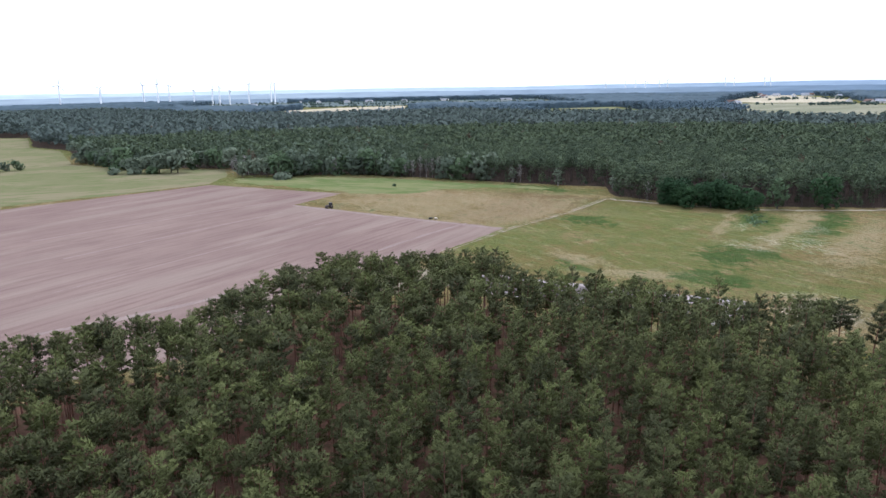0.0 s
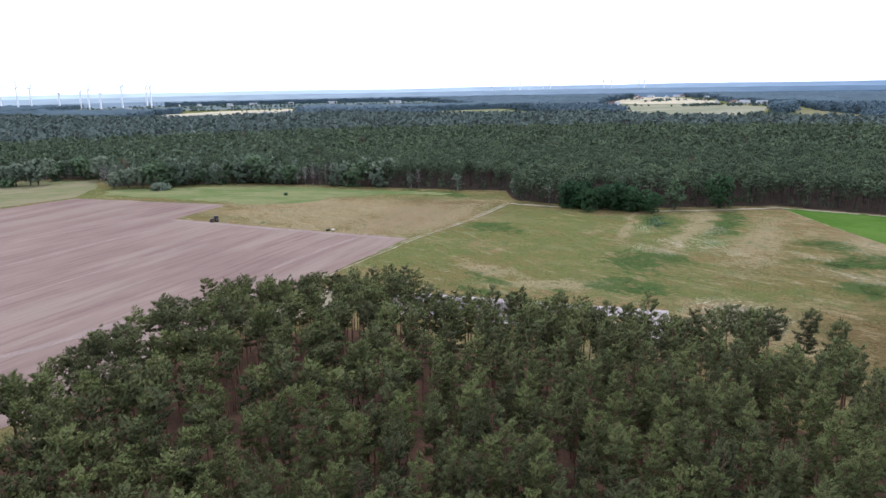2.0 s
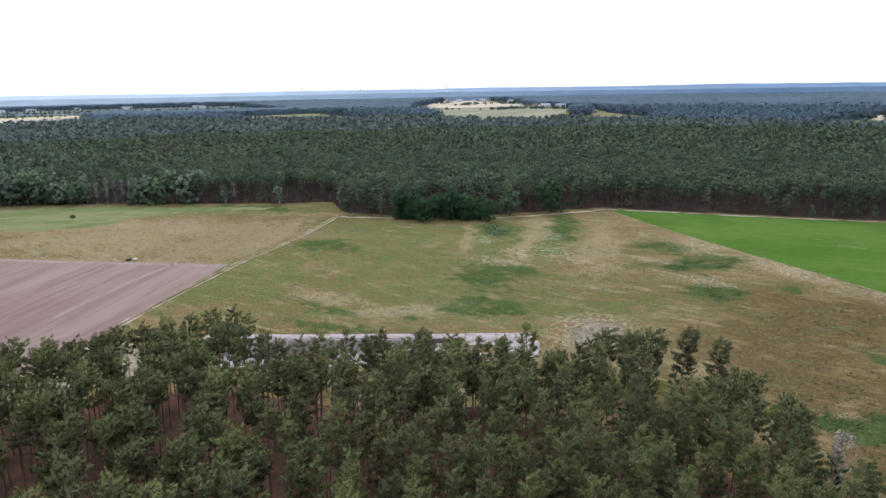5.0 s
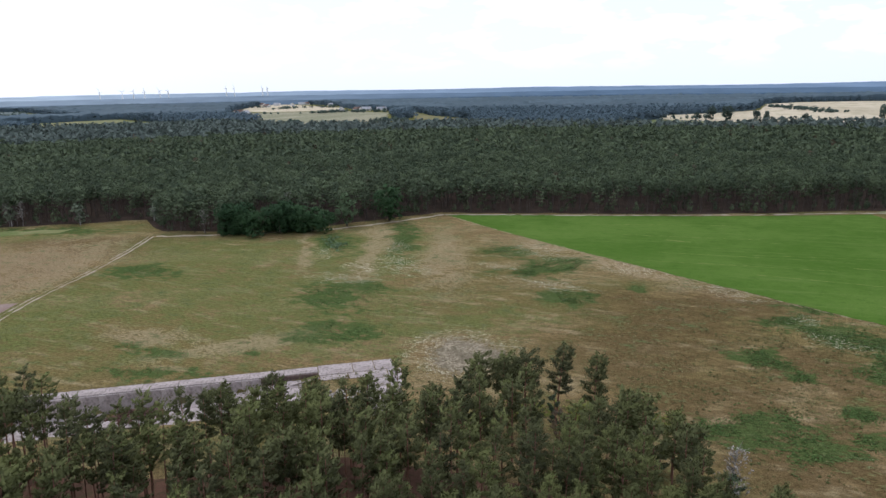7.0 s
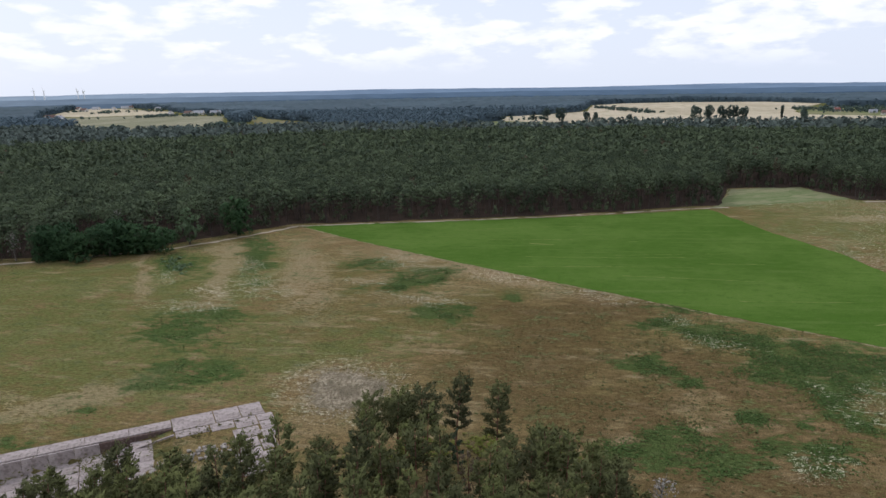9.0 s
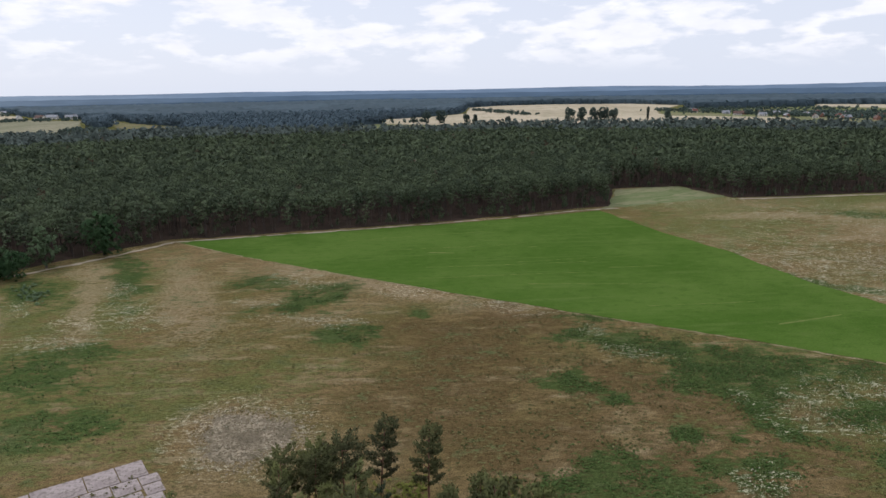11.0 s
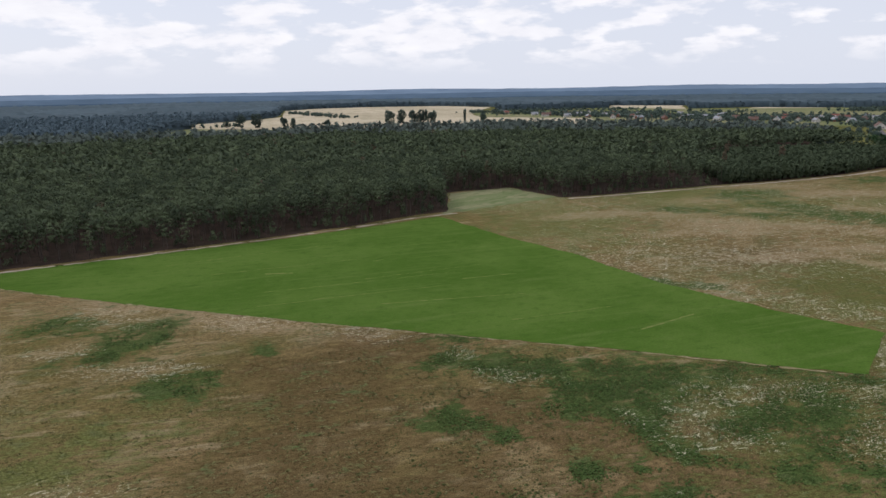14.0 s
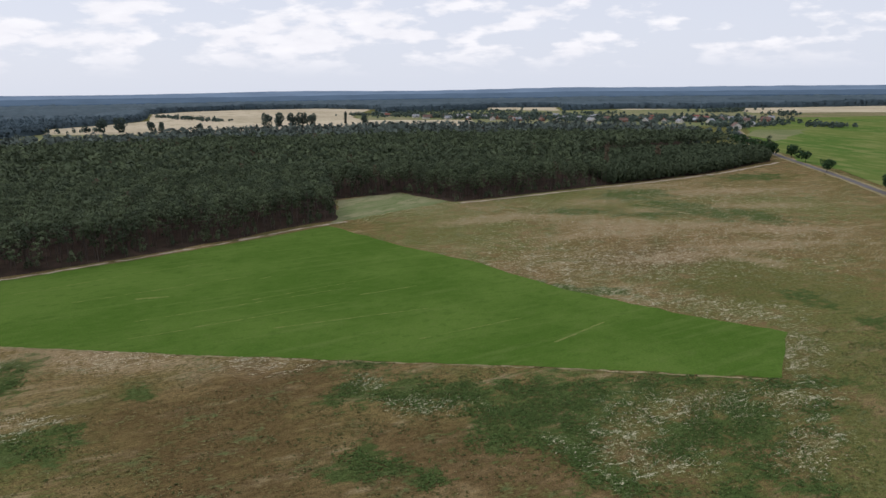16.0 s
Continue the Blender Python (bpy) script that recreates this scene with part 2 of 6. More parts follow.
def plough_material():
    n = Nodes("tilled_soil", 1.0, 0.0)
    drills = n.noise(0.5, 5.0, 0.7, (22.0, 1.0), 58)
    wide = n.noise(0.06, 4.0, 0.55, (7.0, 1.0), 58)
    blot = n.noise(0.012, 4.0)
    fine = n.noise(3.0, 4.0, 0.75)
    c = n.mix(n.step(blot, 0.3, 0.7), (0.200, 0.138, 0.118), (0.246, 0.177, 0.147))
    c = n.mix(n.math("MULTIPLY", n.step(drills, 0.45, 0.62), 0.58), c, (0.150, 0.100, 0.087))
    c = n.mix(n.math("MULTIPLY", n.step(wide, 0.48, 0.62), 0.5), c, (0.272, 0.212, 0.172))
    c = n.mix(1.0, c, n.mix(fine, (0.70, 0.70, 0.70), (1.30, 1.30, 1.30)), "MULTIPLY")
    n.bump(fine, 0.7, 0.12)
    return n.done(c)


def turf(name, a, b, c, scale, turn=0.0, stretch=(1.0, 1.0), bump=0.15):
    n = Nodes(name, 1.0, 0.0)
    broad = n.noise(scale, 4.0, 0.6, stretch, turn)
    mid = n.noise(scale * 6, 4.0, 0.65, stretch, turn)
    fine = n.noise(1.6, 4.0, 0.7)
    col = n.mix(n.step(broad, 0.42, 0.58), a, b)
    col = n.mix(n.math("MULTIPLY", n.step(mid, 0.49, 0.62), 0.7), col, c)
    col = n.mix(1.0, col, n.mix(fine, (0.6, 0.6, 0.6), (1.4, 1.4, 1.4)), "MULTIPLY")
    n.bump(fine, 0.7, bump)
    return n.done(col)


MEADOW, CROP, PLOUGH = meadow_material(), crop_material(), plough_material()
# darker copy of needle_litter, with the shade under the far wood painted in
SHADELITTER = turf("shaded_needle_litter", (0.064, 0.044, 0.036), (0.046, 0.034, 0.028), (0.040, 0.040, 0.024), 0.12)
# blue-grey leaves for far trees, with the haze put into their colour
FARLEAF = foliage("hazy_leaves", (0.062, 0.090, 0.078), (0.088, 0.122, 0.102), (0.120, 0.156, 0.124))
LITTER = turf("needle_litter", (0.120, 0.066, 0.046), (0.082, 0.048, 0.034), (0.060, 0.050, 0.026), 0.12)
WHEAT = turf("ripening_grain", (0.40, 0.345, 0.245), (0.47, 0.405, 0.295), (0.33, 0.295, 0.20), 0.006, 30, (3.0, 1.0))
PASTURE = turf("pale_pasture", (0.155, 0.170, 0.080), (0.21, 0.20, 0.115), (0.12, 0.15, 0.065), 0.008, 20, (3.0, 1.0))
GREENFIELD = turf("green_field", (0.080, 0.135, 0.032), (0.115, 0.150, 0.042), (0.19, 0.20, 0.075), 0.014, 10, (4.0, 1.0))
# pasture colour greyed to carry the haze before the far hamlet
GREYPASTURE = turf("grey_pasture", (0.215, 0.210, 0.140), (0.27, 0.25, 0.175), (0.17, 0.18, 0.11), 0.008, 20, (3.0, 1.0))
# far meadows turned blue-green: haze painted into the turf
HAZEPASTURE = turf("hazed_pasture", (0.120, 0.145, 0.140), (0.165, 0.185, 0.170), (0.085, 0.115, 0.115), 0.008, 20, (3.0, 1.0))
HEATH = turf("mown_grass", (0.160, 0.156, 0.078), (0.205, 0.176, 0.104), (0.125, 0.142, 0.058), 0.02, 20, (2.5, 1.0))
SAND = turf("sandy_track", (0.40, 0.335, 0.27), (0.33, 0.27, 0.21), (0.27, 0.235, 0.15), 0.15)
DRYGRASS = turf("dry_grass", (0.30, 0.25, 0.15), (0.22, 0.19, 0.10), (0.14, 0.14, 0.06), 0.3)
ASPHALT = plain("grey_asphalt", (0.085, 0.076, 0.078), (0.12, 0.108, 0.106), 0.3, 1.0)
CONCRETE = turf("weathered_concrete", (0.37, 0.317, 0.297), (0.30, 0.253, 0.238), (0.16, 0.138, 0.112), 0.22, bump=0.03)
WALLCON = turf("stained_concrete", (0.46, 0.40, 0.38), (0.37, 0.32, 0.305), (0.22, 0.185, 0.17), 0.2, 90, (0.22, 1.0), bump=0.03)
STONES = turf("field_stones", (0.38, 0.32, 0.225), (0.25, 0.21, 0.145), (0.15, 0.125, 0.083), 0.25)
# darker than the other wall panels, for the first three only
OLDWALL = turf("dark_brickwork", (0.15, 0.105, 0.090), (0.105, 0.075, 0.066), (0.20, 0.155, 0.135), 0.35, bump=0.03)
RUBBLE = turf("grey_rubble", (0.36, 0.325, 0.285), (0.27, 0.24, 0.21), (0.20, 0.17, 0.14), 0.25)
STEEL_WHITE = plain("white_painted_steel", (0.90, 0.90, 0.90), (0.84, 0.84, 0.84), 0.2, 0.6)
WALL_WHITE = plain("light_render", (0.66, 0.63, 0.59), (0.52, 0.49, 0.45), 0.4, 0.9)
WALL_BRICK = plain("brick_wall", (0.32, 0.16, 0.11), (0.24, 0.12, 0.09), 0.5, 0.9)
ROOF_RED = plain("red_roof_tiles", (0.22, 0.090, 0.068), (0.16, 0.070, 0.056), 0.5, 0.85)
ROOF_BROWN = plain("brown_roof_tiles", (0.16, 0.095, 0.075), (0.11, 0.075, 0.065), 0.5, 0.85)
ROOF_GREY = plain("grey_roof_sheets", (0.30, 0.31, 0.33), (0.22, 0.23, 0.25), 0.5, 0.6)
PANE = plain("dark_window_glass", (0.03, 0.035, 0.04), (0.05, 0.055, 0.06), 0.5, 0.1)
RUBBER = plain("black_rubber", (0.02, 0.02, 0.02), (0.035, 0.032, 0.03), 2.0, 0.9)
WORNPAINT = plain("faded_brown_paint", (0.115, 0.085, 0.066), (0.075, 0.060, 0.050), 2.0, 0.5)
DARKSTEEL = plain("dark_steel", (0.05, 0.048, 0.046), (0.08, 0.07, 0.062), 2.0, 0.5, 0.6)
CANVAS = plain("pale_canvas", (0.62, 0.52, 0.40), (0.50, 0.42, 0.33), 1.0, 0.9)


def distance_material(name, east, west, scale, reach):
    """Glowing backdrop colour of the far woods, air haze painted in, paler towards the bright side of the sky."""
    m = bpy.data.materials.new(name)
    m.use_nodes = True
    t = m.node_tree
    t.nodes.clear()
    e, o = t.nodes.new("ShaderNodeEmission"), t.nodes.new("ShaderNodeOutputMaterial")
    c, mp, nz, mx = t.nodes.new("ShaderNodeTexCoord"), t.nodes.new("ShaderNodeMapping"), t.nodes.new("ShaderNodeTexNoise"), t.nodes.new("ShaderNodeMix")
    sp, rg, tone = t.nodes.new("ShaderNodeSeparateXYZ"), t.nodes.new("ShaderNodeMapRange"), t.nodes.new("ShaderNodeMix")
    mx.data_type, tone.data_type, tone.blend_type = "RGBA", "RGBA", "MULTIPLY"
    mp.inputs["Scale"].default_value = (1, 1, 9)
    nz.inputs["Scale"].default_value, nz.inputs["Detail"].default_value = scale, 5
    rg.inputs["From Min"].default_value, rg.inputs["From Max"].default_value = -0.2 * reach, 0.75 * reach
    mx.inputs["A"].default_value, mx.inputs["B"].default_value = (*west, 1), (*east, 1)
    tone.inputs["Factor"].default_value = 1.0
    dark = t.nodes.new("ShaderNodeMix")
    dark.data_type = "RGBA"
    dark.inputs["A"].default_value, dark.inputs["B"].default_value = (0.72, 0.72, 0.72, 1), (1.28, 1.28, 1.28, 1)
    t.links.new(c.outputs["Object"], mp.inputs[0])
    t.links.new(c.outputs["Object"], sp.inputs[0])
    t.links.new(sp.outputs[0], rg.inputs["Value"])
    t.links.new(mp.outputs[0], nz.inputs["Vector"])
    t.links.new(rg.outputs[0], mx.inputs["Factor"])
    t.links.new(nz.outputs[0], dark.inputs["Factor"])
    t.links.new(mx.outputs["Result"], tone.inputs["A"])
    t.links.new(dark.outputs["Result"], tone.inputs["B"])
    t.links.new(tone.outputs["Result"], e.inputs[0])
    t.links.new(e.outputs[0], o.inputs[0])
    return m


# ---- mesh helpers ----
rng = np.random.default_rng(7)


def raw_mesh(name, verts, faces, mats, floats=None, which=None):
    """A mesh from arrays of corners and of triangles or quads."""
    verts, faces = np.asarray(verts, np.float32), np.asarray(faces, np.int32)
    me = bpy.data.meshes.new(name)
    me.vertices.add(len(verts))
    me.vertices.foreach_set("co", verts.ravel())
    k = faces.shape[1]
    me.loops.add(faces.size)
    me.loops.foreach_set("vertex_index", faces.ravel())
    me.polygons.add(len(faces))
    me.polygons.foreach_set("loop_start", np.arange(0, faces.size, k, dtype=np.int32))
    if which is not None:
        me.polygons.foreach_set("material_index", np.asarray(which, np.int32))
    for m in mats:
        me.materials.append(m)
    floats = dict(floats or {})
    lit = floats.pop("normals", None)
    for key, values in floats.items():
        me.attributes.new(key, "FLOAT", "POINT").data.foreach_set("value", np.asarray(values, np.float32))
    me.update(calc_edges=True)
    if lit is not None:
        me.normals_split_custom_set_from_vertices(np.asarray(lit, np.float32))
    return me


def part(name, geo, material, parent=None, label="", m=None):
    """Links arrays (corners, faces[, floats]) or a bmesh as ONE mesh object."""
    if isinstance(geo, bmesh.types.BMesh):
        me = bpy.data.meshes.new(name)
        geo.to_mesh(me)
        geo.free()
        me.materials.append(material)
    else:
        me = raw_mesh(name, geo[0], geo[1], [material], geo[2] if len(geo) > 2 else None)
    ob = new(name, me)
    ob.parent = parent
    if m is not None:
        ob.matrix_basis = m
    if label:
        tagged(ob, label)
    return ob


def box(sx, sy, sz, x=0, y=0, z=0, bevel=0.0, turn=0.0):
    bm = bmesh.new()
    bmesh.ops.create_cube(bm, size=1, matrix=pose(x, y, z, 0, 0, turn) @ Matrix.Diagonal((sx, sy, sz, 1)))
    if bevel:
        bmesh.ops.bevel(bm, geom=bm.edges[:], offset=bevel, segments=1, affect="EDGES")
    return bm


def tube(path, radii, sides=6):
    """Corners and triangles of a tapered limb along a path."""
    path = np.asarray(path, float)
    v, f = [], []
    for i, p in enumerate(path):
        d = path[min(i + 1, len(path) - 1)] - path[max(i - 1, 0)]
        d /= np.linalg.norm(d)
        a = np.cross(d, (0.3, 1, 0.1))
        a /= np.linalg.norm(a)
        b = np.cross(d, a)
        for k in range(sides):
            w = 2 * math.pi * k / sides
            v.append(p + radii[i] * (math.cos(w) * a + math.sin(w) * b))
    for i in range(len(path) - 1):
        for k in range(sides):
            q, r = i * sides + k, i * sides + (k + 1) % sides
            f += [(q, r, q + sides), (r, r + sides, q + sides)]
    return np.array(v), np.array(f)


def joined(pieces):
    v, f, n = [], [], 0
    for a, b in pieces:
        v.append(a)
        f.append(b + n)
        n += len(a)
    return np.concatenate(v), np.concatenate(f)


def inside(px, py, poly):
    poly = np.asarray(poly, float)
    c = np.zeros(len(px), bool)
    for (x1, y1), (x2, y2) in zip(poly, np.roll(poly, -1, 0)):
        if y1 != y2:
            c ^= ((y1 > py) != (y2 > py)) & (px < (x2 - x1) * (py - y1) / (y2 - y1) + x1)
    return c


def rim_distance(px, py, poly, closed=True):
    poly = np.asarray(poly, float)
    d = np.full(len(px), 1e9)
    pairs = list(zip(poly, np.roll(poly, -1, 0)))
    for a, b in pairs if closed else pairs[:-1]:
        e = b - a
        s = np.clip(((px - a[0]) * e[0] + (py - a[1]) * e[1]) / (e @ e), 0, 1)
        d = np.minimum(d, np.hypot(px - a[0] - s * e[0], py - a[1] - s * e[1]))
    return d


def ragged(poly, step, wobble, seed):
    """A polygon with points every few metres, pushed about a little."""
    r = np.random.default_rng(seed)
    poly, out = np.asarray(poly, float), []
    for a, b in zip(poly, np.roll(poly, -1, 0)):
        n = max(1, int(np.hypot(*(b - a)) / step))
        for i in range(n):
            out.append(a + (b - a) * i / n + (r.normal(0, wobble, 2) if i else 0))
    return np.array(out)


def sheet(name, poly, z, material, label, category, step=5.0, wobble=0.5, seed=1):
    p = ragged(poly, step, wobble, seed)
    bm = bmesh.new()
    face = bm.faces.new([bm.verts.new((x, y, z)) for x, y in p])
    bm.normal_update()
    bmesh.ops.triangulate(bm, faces=bm.faces[:], ngon_method="EAR_CLIP")
    bm.normal_update()
    for f in bm.faces:
        if f.normal.z < 0:
            f.normal_flip()
    return tagged(part(name, bm, material), label, category, kind="structure")


def ribbon(path, width, z, wobble=0.0, seed=3, step=4.0):
    """Corners and triangles of a strip along a path."""
    r = np.random.default_rng(seed)
    pts = []
    path = np.asarray(path, float)
    for a, b in zip(path[:-1], path[1:]):
        n = max(1, int(np.hypot(*(b - a)) / step))
        pts += [a + (b - a) * i / n for i in range(n)]
    pts = np.array(pts + [path[-1]])
    d = np.gradient(pts, axis=0)
    d /= np.linalg.norm(d, axis=1)[:, None]
    nrm = np.c_[-d[:, 1], d[:, 0]]
    w1, w2 = (width / 2 + r.normal(0, wobble, len(pts)) for _ in range(2))
    v = np.r_[np.c_[pts + nrm * w1[:, None], np.full(len(pts), z)], np.c_[pts - nrm * w2[:, None], np.full(len(pts), z)]]
    m = len(pts)
    i = np.arange(m - 1)
    return v, np.r_[np.c_[i, i + m, i + 1], np.c_[i + 1, i + m, i + m + 1]]


# ---- ground: one sheet to the horizon ----
U, W = np.array((0.897, -0.441)), np.array((-0.441, -0.897))   # along the bunker's rear edge, and out of it
BUNKER = np.array((70.0, 191.5))                                 # where its wall ends on the rear edge


def sunk(x, y):
    """Depth of the sunken bunker floor below the meadow."""
    u, w = (x - BUNKER[0]) * U[0] + (y - BUNKER[1]) * U[1], (x - BUNKER[0]) * W[0] + (y - BUNKER[1]) * W[1]
    return np.where((u < 1.0) & (u > -62) & (w > 1.4) & (w < 20), (np.clip((1.0 - u) / 9, 0, 1) * 1.2 + np.clip((1.0 - u) / 36, 0, 1) * 3.0) * np.clip((20 - w) / 6, 0, 1), 0.0)


def axis(lo, hi, fine, far):
    mid = np.arange(lo, hi + 0.1, fine)
    out, s, p = [], fine, hi
    while p < far:
        s *= 1.22
        p = min(far, p + s)
        out.append(p)
    left, s, p = [], fine, lo
    while p > -far:
        s *= 1.22
        p = max(-far, p - s)
        left.append(p)
    return np.array(left[::-1] + list(mid) + out)


gx, gy = axis(-40, 480, 2.5, 4900), axis(-120, 420, 2.5, 4900)
mx, my = np.meshgrid(gx, gy)
mx, my = mx.ravel(), my.ravel()
nx, ny = len(gx), len(gy)
cell = (np.arange(ny - 1)[:, None] * nx + np.arange(nx - 1)[None, :]).ravel()
quads = np.c_[cell, cell + 1, cell + nx + 1, cell + nx]


# the patches' rims wander by a few metres
stray = np.zeros((len(mx), 2))
for i in np.nonzero((mx > -250) & (mx < 620) & (my > -160) & (my < 520))[0]:
    a, b = noise.noise_vector(Vector((mx[i] * 0.09, my[i] * 0.09, 0.0))), noise.noise_vector(Vector((mx[i] * 0.27, my[i] * 0.27, 5.0)))
    stray[i] = 4.2 * a.x + 2.0 * b.x, 4.2 * a.y + 2.0 * b.y


def patches(rows, spread=1.0):
    """How strongly each corner of the ground lies in ragged oval patches of x, y, two half widths and a turn."""
    out = np.zeros(len(mx))
    for x, y, a, b, turn in rows:
        c, s = math.cos(radians(turn)), math.sin(radians(turn))
        u, v = (mx + stray[:, 0] - x) * c + (my + stray[:, 1] - y) * s, -(mx + stray[:, 0] - x) * s + (my + stray[:, 1] - y) * c
        out = np.maximum(out, np.clip(1.45 - np.hypot(u / (a * spread), v / (b * spread)) * 0.8, 0, 1))
    return out


WEEDS_NORTH = [(138, 300, 15.9, 6.2, 63), (162, 287, 29.6, 5.0, 52), (99, 236, 12.8, 9.1, 86), (112, 241, 8.5, 6.2, -79), (86, 209, 10.0, 5.8, -59), (78, 209, 8.1, 2.4, -51), (66, 305, 12.0, 5.7, -63), (46, 224, 7.6, 2.3, -52), (62, 209, 3.3, 1.7, -60), (41, 234, 3.5, 1.9, -78),
               (40, 214, 11.0, 2.2, -50), (172, 216, 9.6, 7.2, 43), (151, 190, 5.9, 5.4, -46), (179, 242, 8.8, 6.2, 50), (171, 218, 12.6, 7.0, -3), (174, 246, 7.3, 5.8, 3), (171, 182, 3.4, 2.7, -84), (89, 201, 4.4, 2.3, -86)]
WEEDS_MID = [(175, 137, 7.0, 4.7, 5), (174, 124, 7.7, 5.8, 47), (146, 132, 5.1, 3.8, -25), (144, 120, 3.6, 2.6, -11), (167, 106, 12.8, 9.1, 35), (152, 96, 7.9, 2.8, 8), (115, 115, 8.6, 6.3, -17), (115, 105, 5.1, 3.5, -13), (109, 121, 3.9, 3.0, -16), (133, 105, 4.2, 2.7, -7),
             (125, 98, 5.8, 3.3, -33), (128, 91, 5.9, 3.1, -1), (177, 214, 7.4, 4.3, 19), (164, 217, 8.4, 3.5, 2), (149, 188, 4.0, 2.2, 82), (154, 185, 4.3, 1.8, 38), (149, 129, 5.9, 2.9, 49), (189, 139, 5.4, 2.9, -86)]
WEEDS_EAST = [(176, 132, 5.6, 4.9, 20), (174, 103, 19.9, 7.5, 90), (160, 109, 7.4, 6.4, -18), (161, 95, 9.3, 6.2, -14), (147, 94, 5.7, 3.5, 43), (144, 88, 4.5, 2.8, 46), (155, 79, 6.2, 4.4, -51), (162, 73, 8.8, 6.1, -43), (166, 63, 9.6, 4.3, -24),
              (152, 65, 7.1, 3.7, -29), (141, 64, 5.0, 3.0, -57), (167, 50, 7.3, 3.2, -30), (140, 74, 4.3, 2.7, -64), (182, 77, 14.5, 2.7, -83), (182, 48, 10.6, 2.9, -81), (134, 106, 3.3, 2.0, -78), (137, 96, 2.5, 1.6, -74), (142, 121, 2.1, 1.5, -83)]
WEEDS_FAR = [(437, 30, 22.6, 16.0, -26), (390, 11, 29.9, 14.0, 33), (371, -12, 17.9, 11.0, 18), (514, -61, 22.3, 13.7, -72), (385, 66, 18.1, 8.2, -84), (375, 34, 14.7, 7.5, -80), (250, 88, 12.1, 3.9, 80), (246, 77, 6.9, 3.0, -81),
             (64, 307, 10.4, 7.3, -19), (173, 219, 11.9, 7.1, 5), (151, 193, 7.8, 4.8, 22), (58, 407, 24, 7, -44), (240, 20, 4, 9, -80), (215, 10, 5, 9, -80)]
GREENER = [(-100, 458, 60, 16, -8), (-20, 437, 50, 15, -25), (40, 415, 34, 12, -35), (86, 252, 44, 27, -70), (95, 313, 39, 18, -61), (343, 124, 39, 25, 3), (265, 31, 28, 17, -69), (402, 158, 26, 24, -60), (380, 150, 20, 16, -60), (165, 68, 24, 26, 0), (195, 20, 30, 24, 0), (240, 20, 26, 26, 0), (150, 60, 20, 20, 0), (400, -40, 26, 30, -80), (330, 130, 20, 24, -50), (-51, 442, 29, 24, -7), (-84, 465, 23, 20, -7), (68, 307, 14, 12, -5), (-145, 467, 30, 22, -7), (140, 285, 26, 34, -43), (30, 275, 18, 24, -42), (88, 205, 40, 10, -26), (430, 60, 40, 60, -60)]
BLOOM_NORTH = [(124, 260, 6.8, 4.2, 69), (112, 254, 9.1, 3.7, -54), (127, 288, 5.3, 2.3, 65), (180, 137, 3.4, 2.5, -13), (170, 123, 8.2, 2.7, 80), (154, 98, 4.4, 1.9, 6), (124, 93, 5.1, 2.9, -29), (137, 254, 11.9, 6.7, 77), (151, 277, 9.7, 2.9, 56), (161, 229, 5.9, 3.3, -81), (155, 204, 11.1, 3.4, -71), (190, 195, 8.5, 4.5, -73)]
BLOOM_EAST = [(158, 87, 10.4, 4.9, -13), (169, 77, 6.6, 4.7, -41), (175, 51, 7.4, 4.3, -64), (173, 67, 6.9, 3.1, -77), (200, 40, 13.0, 3.0, -22), (242, 69, 14.5, 9.7, 69), (236, 51, 12.0, 6.3, 63), (256, 87, 9.1, 5.4, -79), (149, 81, 5.8, 2.6, -78), (156, 56, 8.5, 3.7, -29),
              (186, 234, 10.3, 5.6, 73), (159, 197, 7.3, 2.2, -86), (193, 197, 8.9, 2.5, -86), (189, 162, 8.5, 4.9, 90), (284, 72, 40.3, 21.7, -79), (227, 40, 10.9, 5.6, -74), (400, 160, 30, 24, -60), (99, 175, 11.5, 9.0, 65)]
STRAW = [(5, 375, 50, 18, -35), (48, 335, 36, 9, 54), (30, 340, 40, 13, 54), (-5, 345, 34, 13, 56), (143, 282, 36.2, 3.2, 51), (126, 302, 30.2, 1.6, 61), (288, 20, 12.7, 3.8, 36), (61, 217, 7.9, 3.1, -54), (47, 238, 9.9, 4.4, -59), (156, 253, 33.0, 6.0, 50), (193, 206, 24.3, 6.9, 78), (196, 242, 10.3, 5.1, 82), (352, 55, 16.1, 12.5, -57), (157, 296, 19.0, 5.2, 59), (63, 216, 15.6, 3.7, -14),
         (-15, 358, 35, 20, -38), (99, 176, 9, 7, 65)]
STRAW_BANDS = [(350, 30, 34, 8, -80), (330, 60, 26, 6, -75), (390, 22, 30, 9, -75), (310, 10, 26, 6, -80), (420, 42, 30, 10, -70), (450, -20, 36, 10, -75), (372, 78, 20, 8, -80), (290, 45, 18, 6, -75), (340, -12, 24, 7, -85), (400, -20, 30, 9, -80), (365, 110, 26, 8, -60), (470, 20, 24, 10, -65)]
BLOOM_THIN = [(330, 20, 60, 50, -90), (300, 90, 40, 40, -60), (380, 90, 40, 40, -60), (430, -20, 60, 60, -80)]
BARE = [(38, 345, 36, 16, 54), (62, 372, 26, 10, -40), (112, 98, 16, 24, 0), (118, 125, 14, 12, -30), (150, 78, 26, 22, -80), (185, 60, 20, 24, -80), (154, 159, 18, 14, -71), (151, 121, 12, 12, -71), (147, 105, 9, 11, -71), (160, 169, 14, 10, -88), (178, 154, 13, 11, -88), (146, 110, 10, 6, -88), (130, 150, 16, 20, -71), (270, 40, 20, 30, -60), (60, 350, 26, 10, -40)]
gz = -sunk(mx, my)
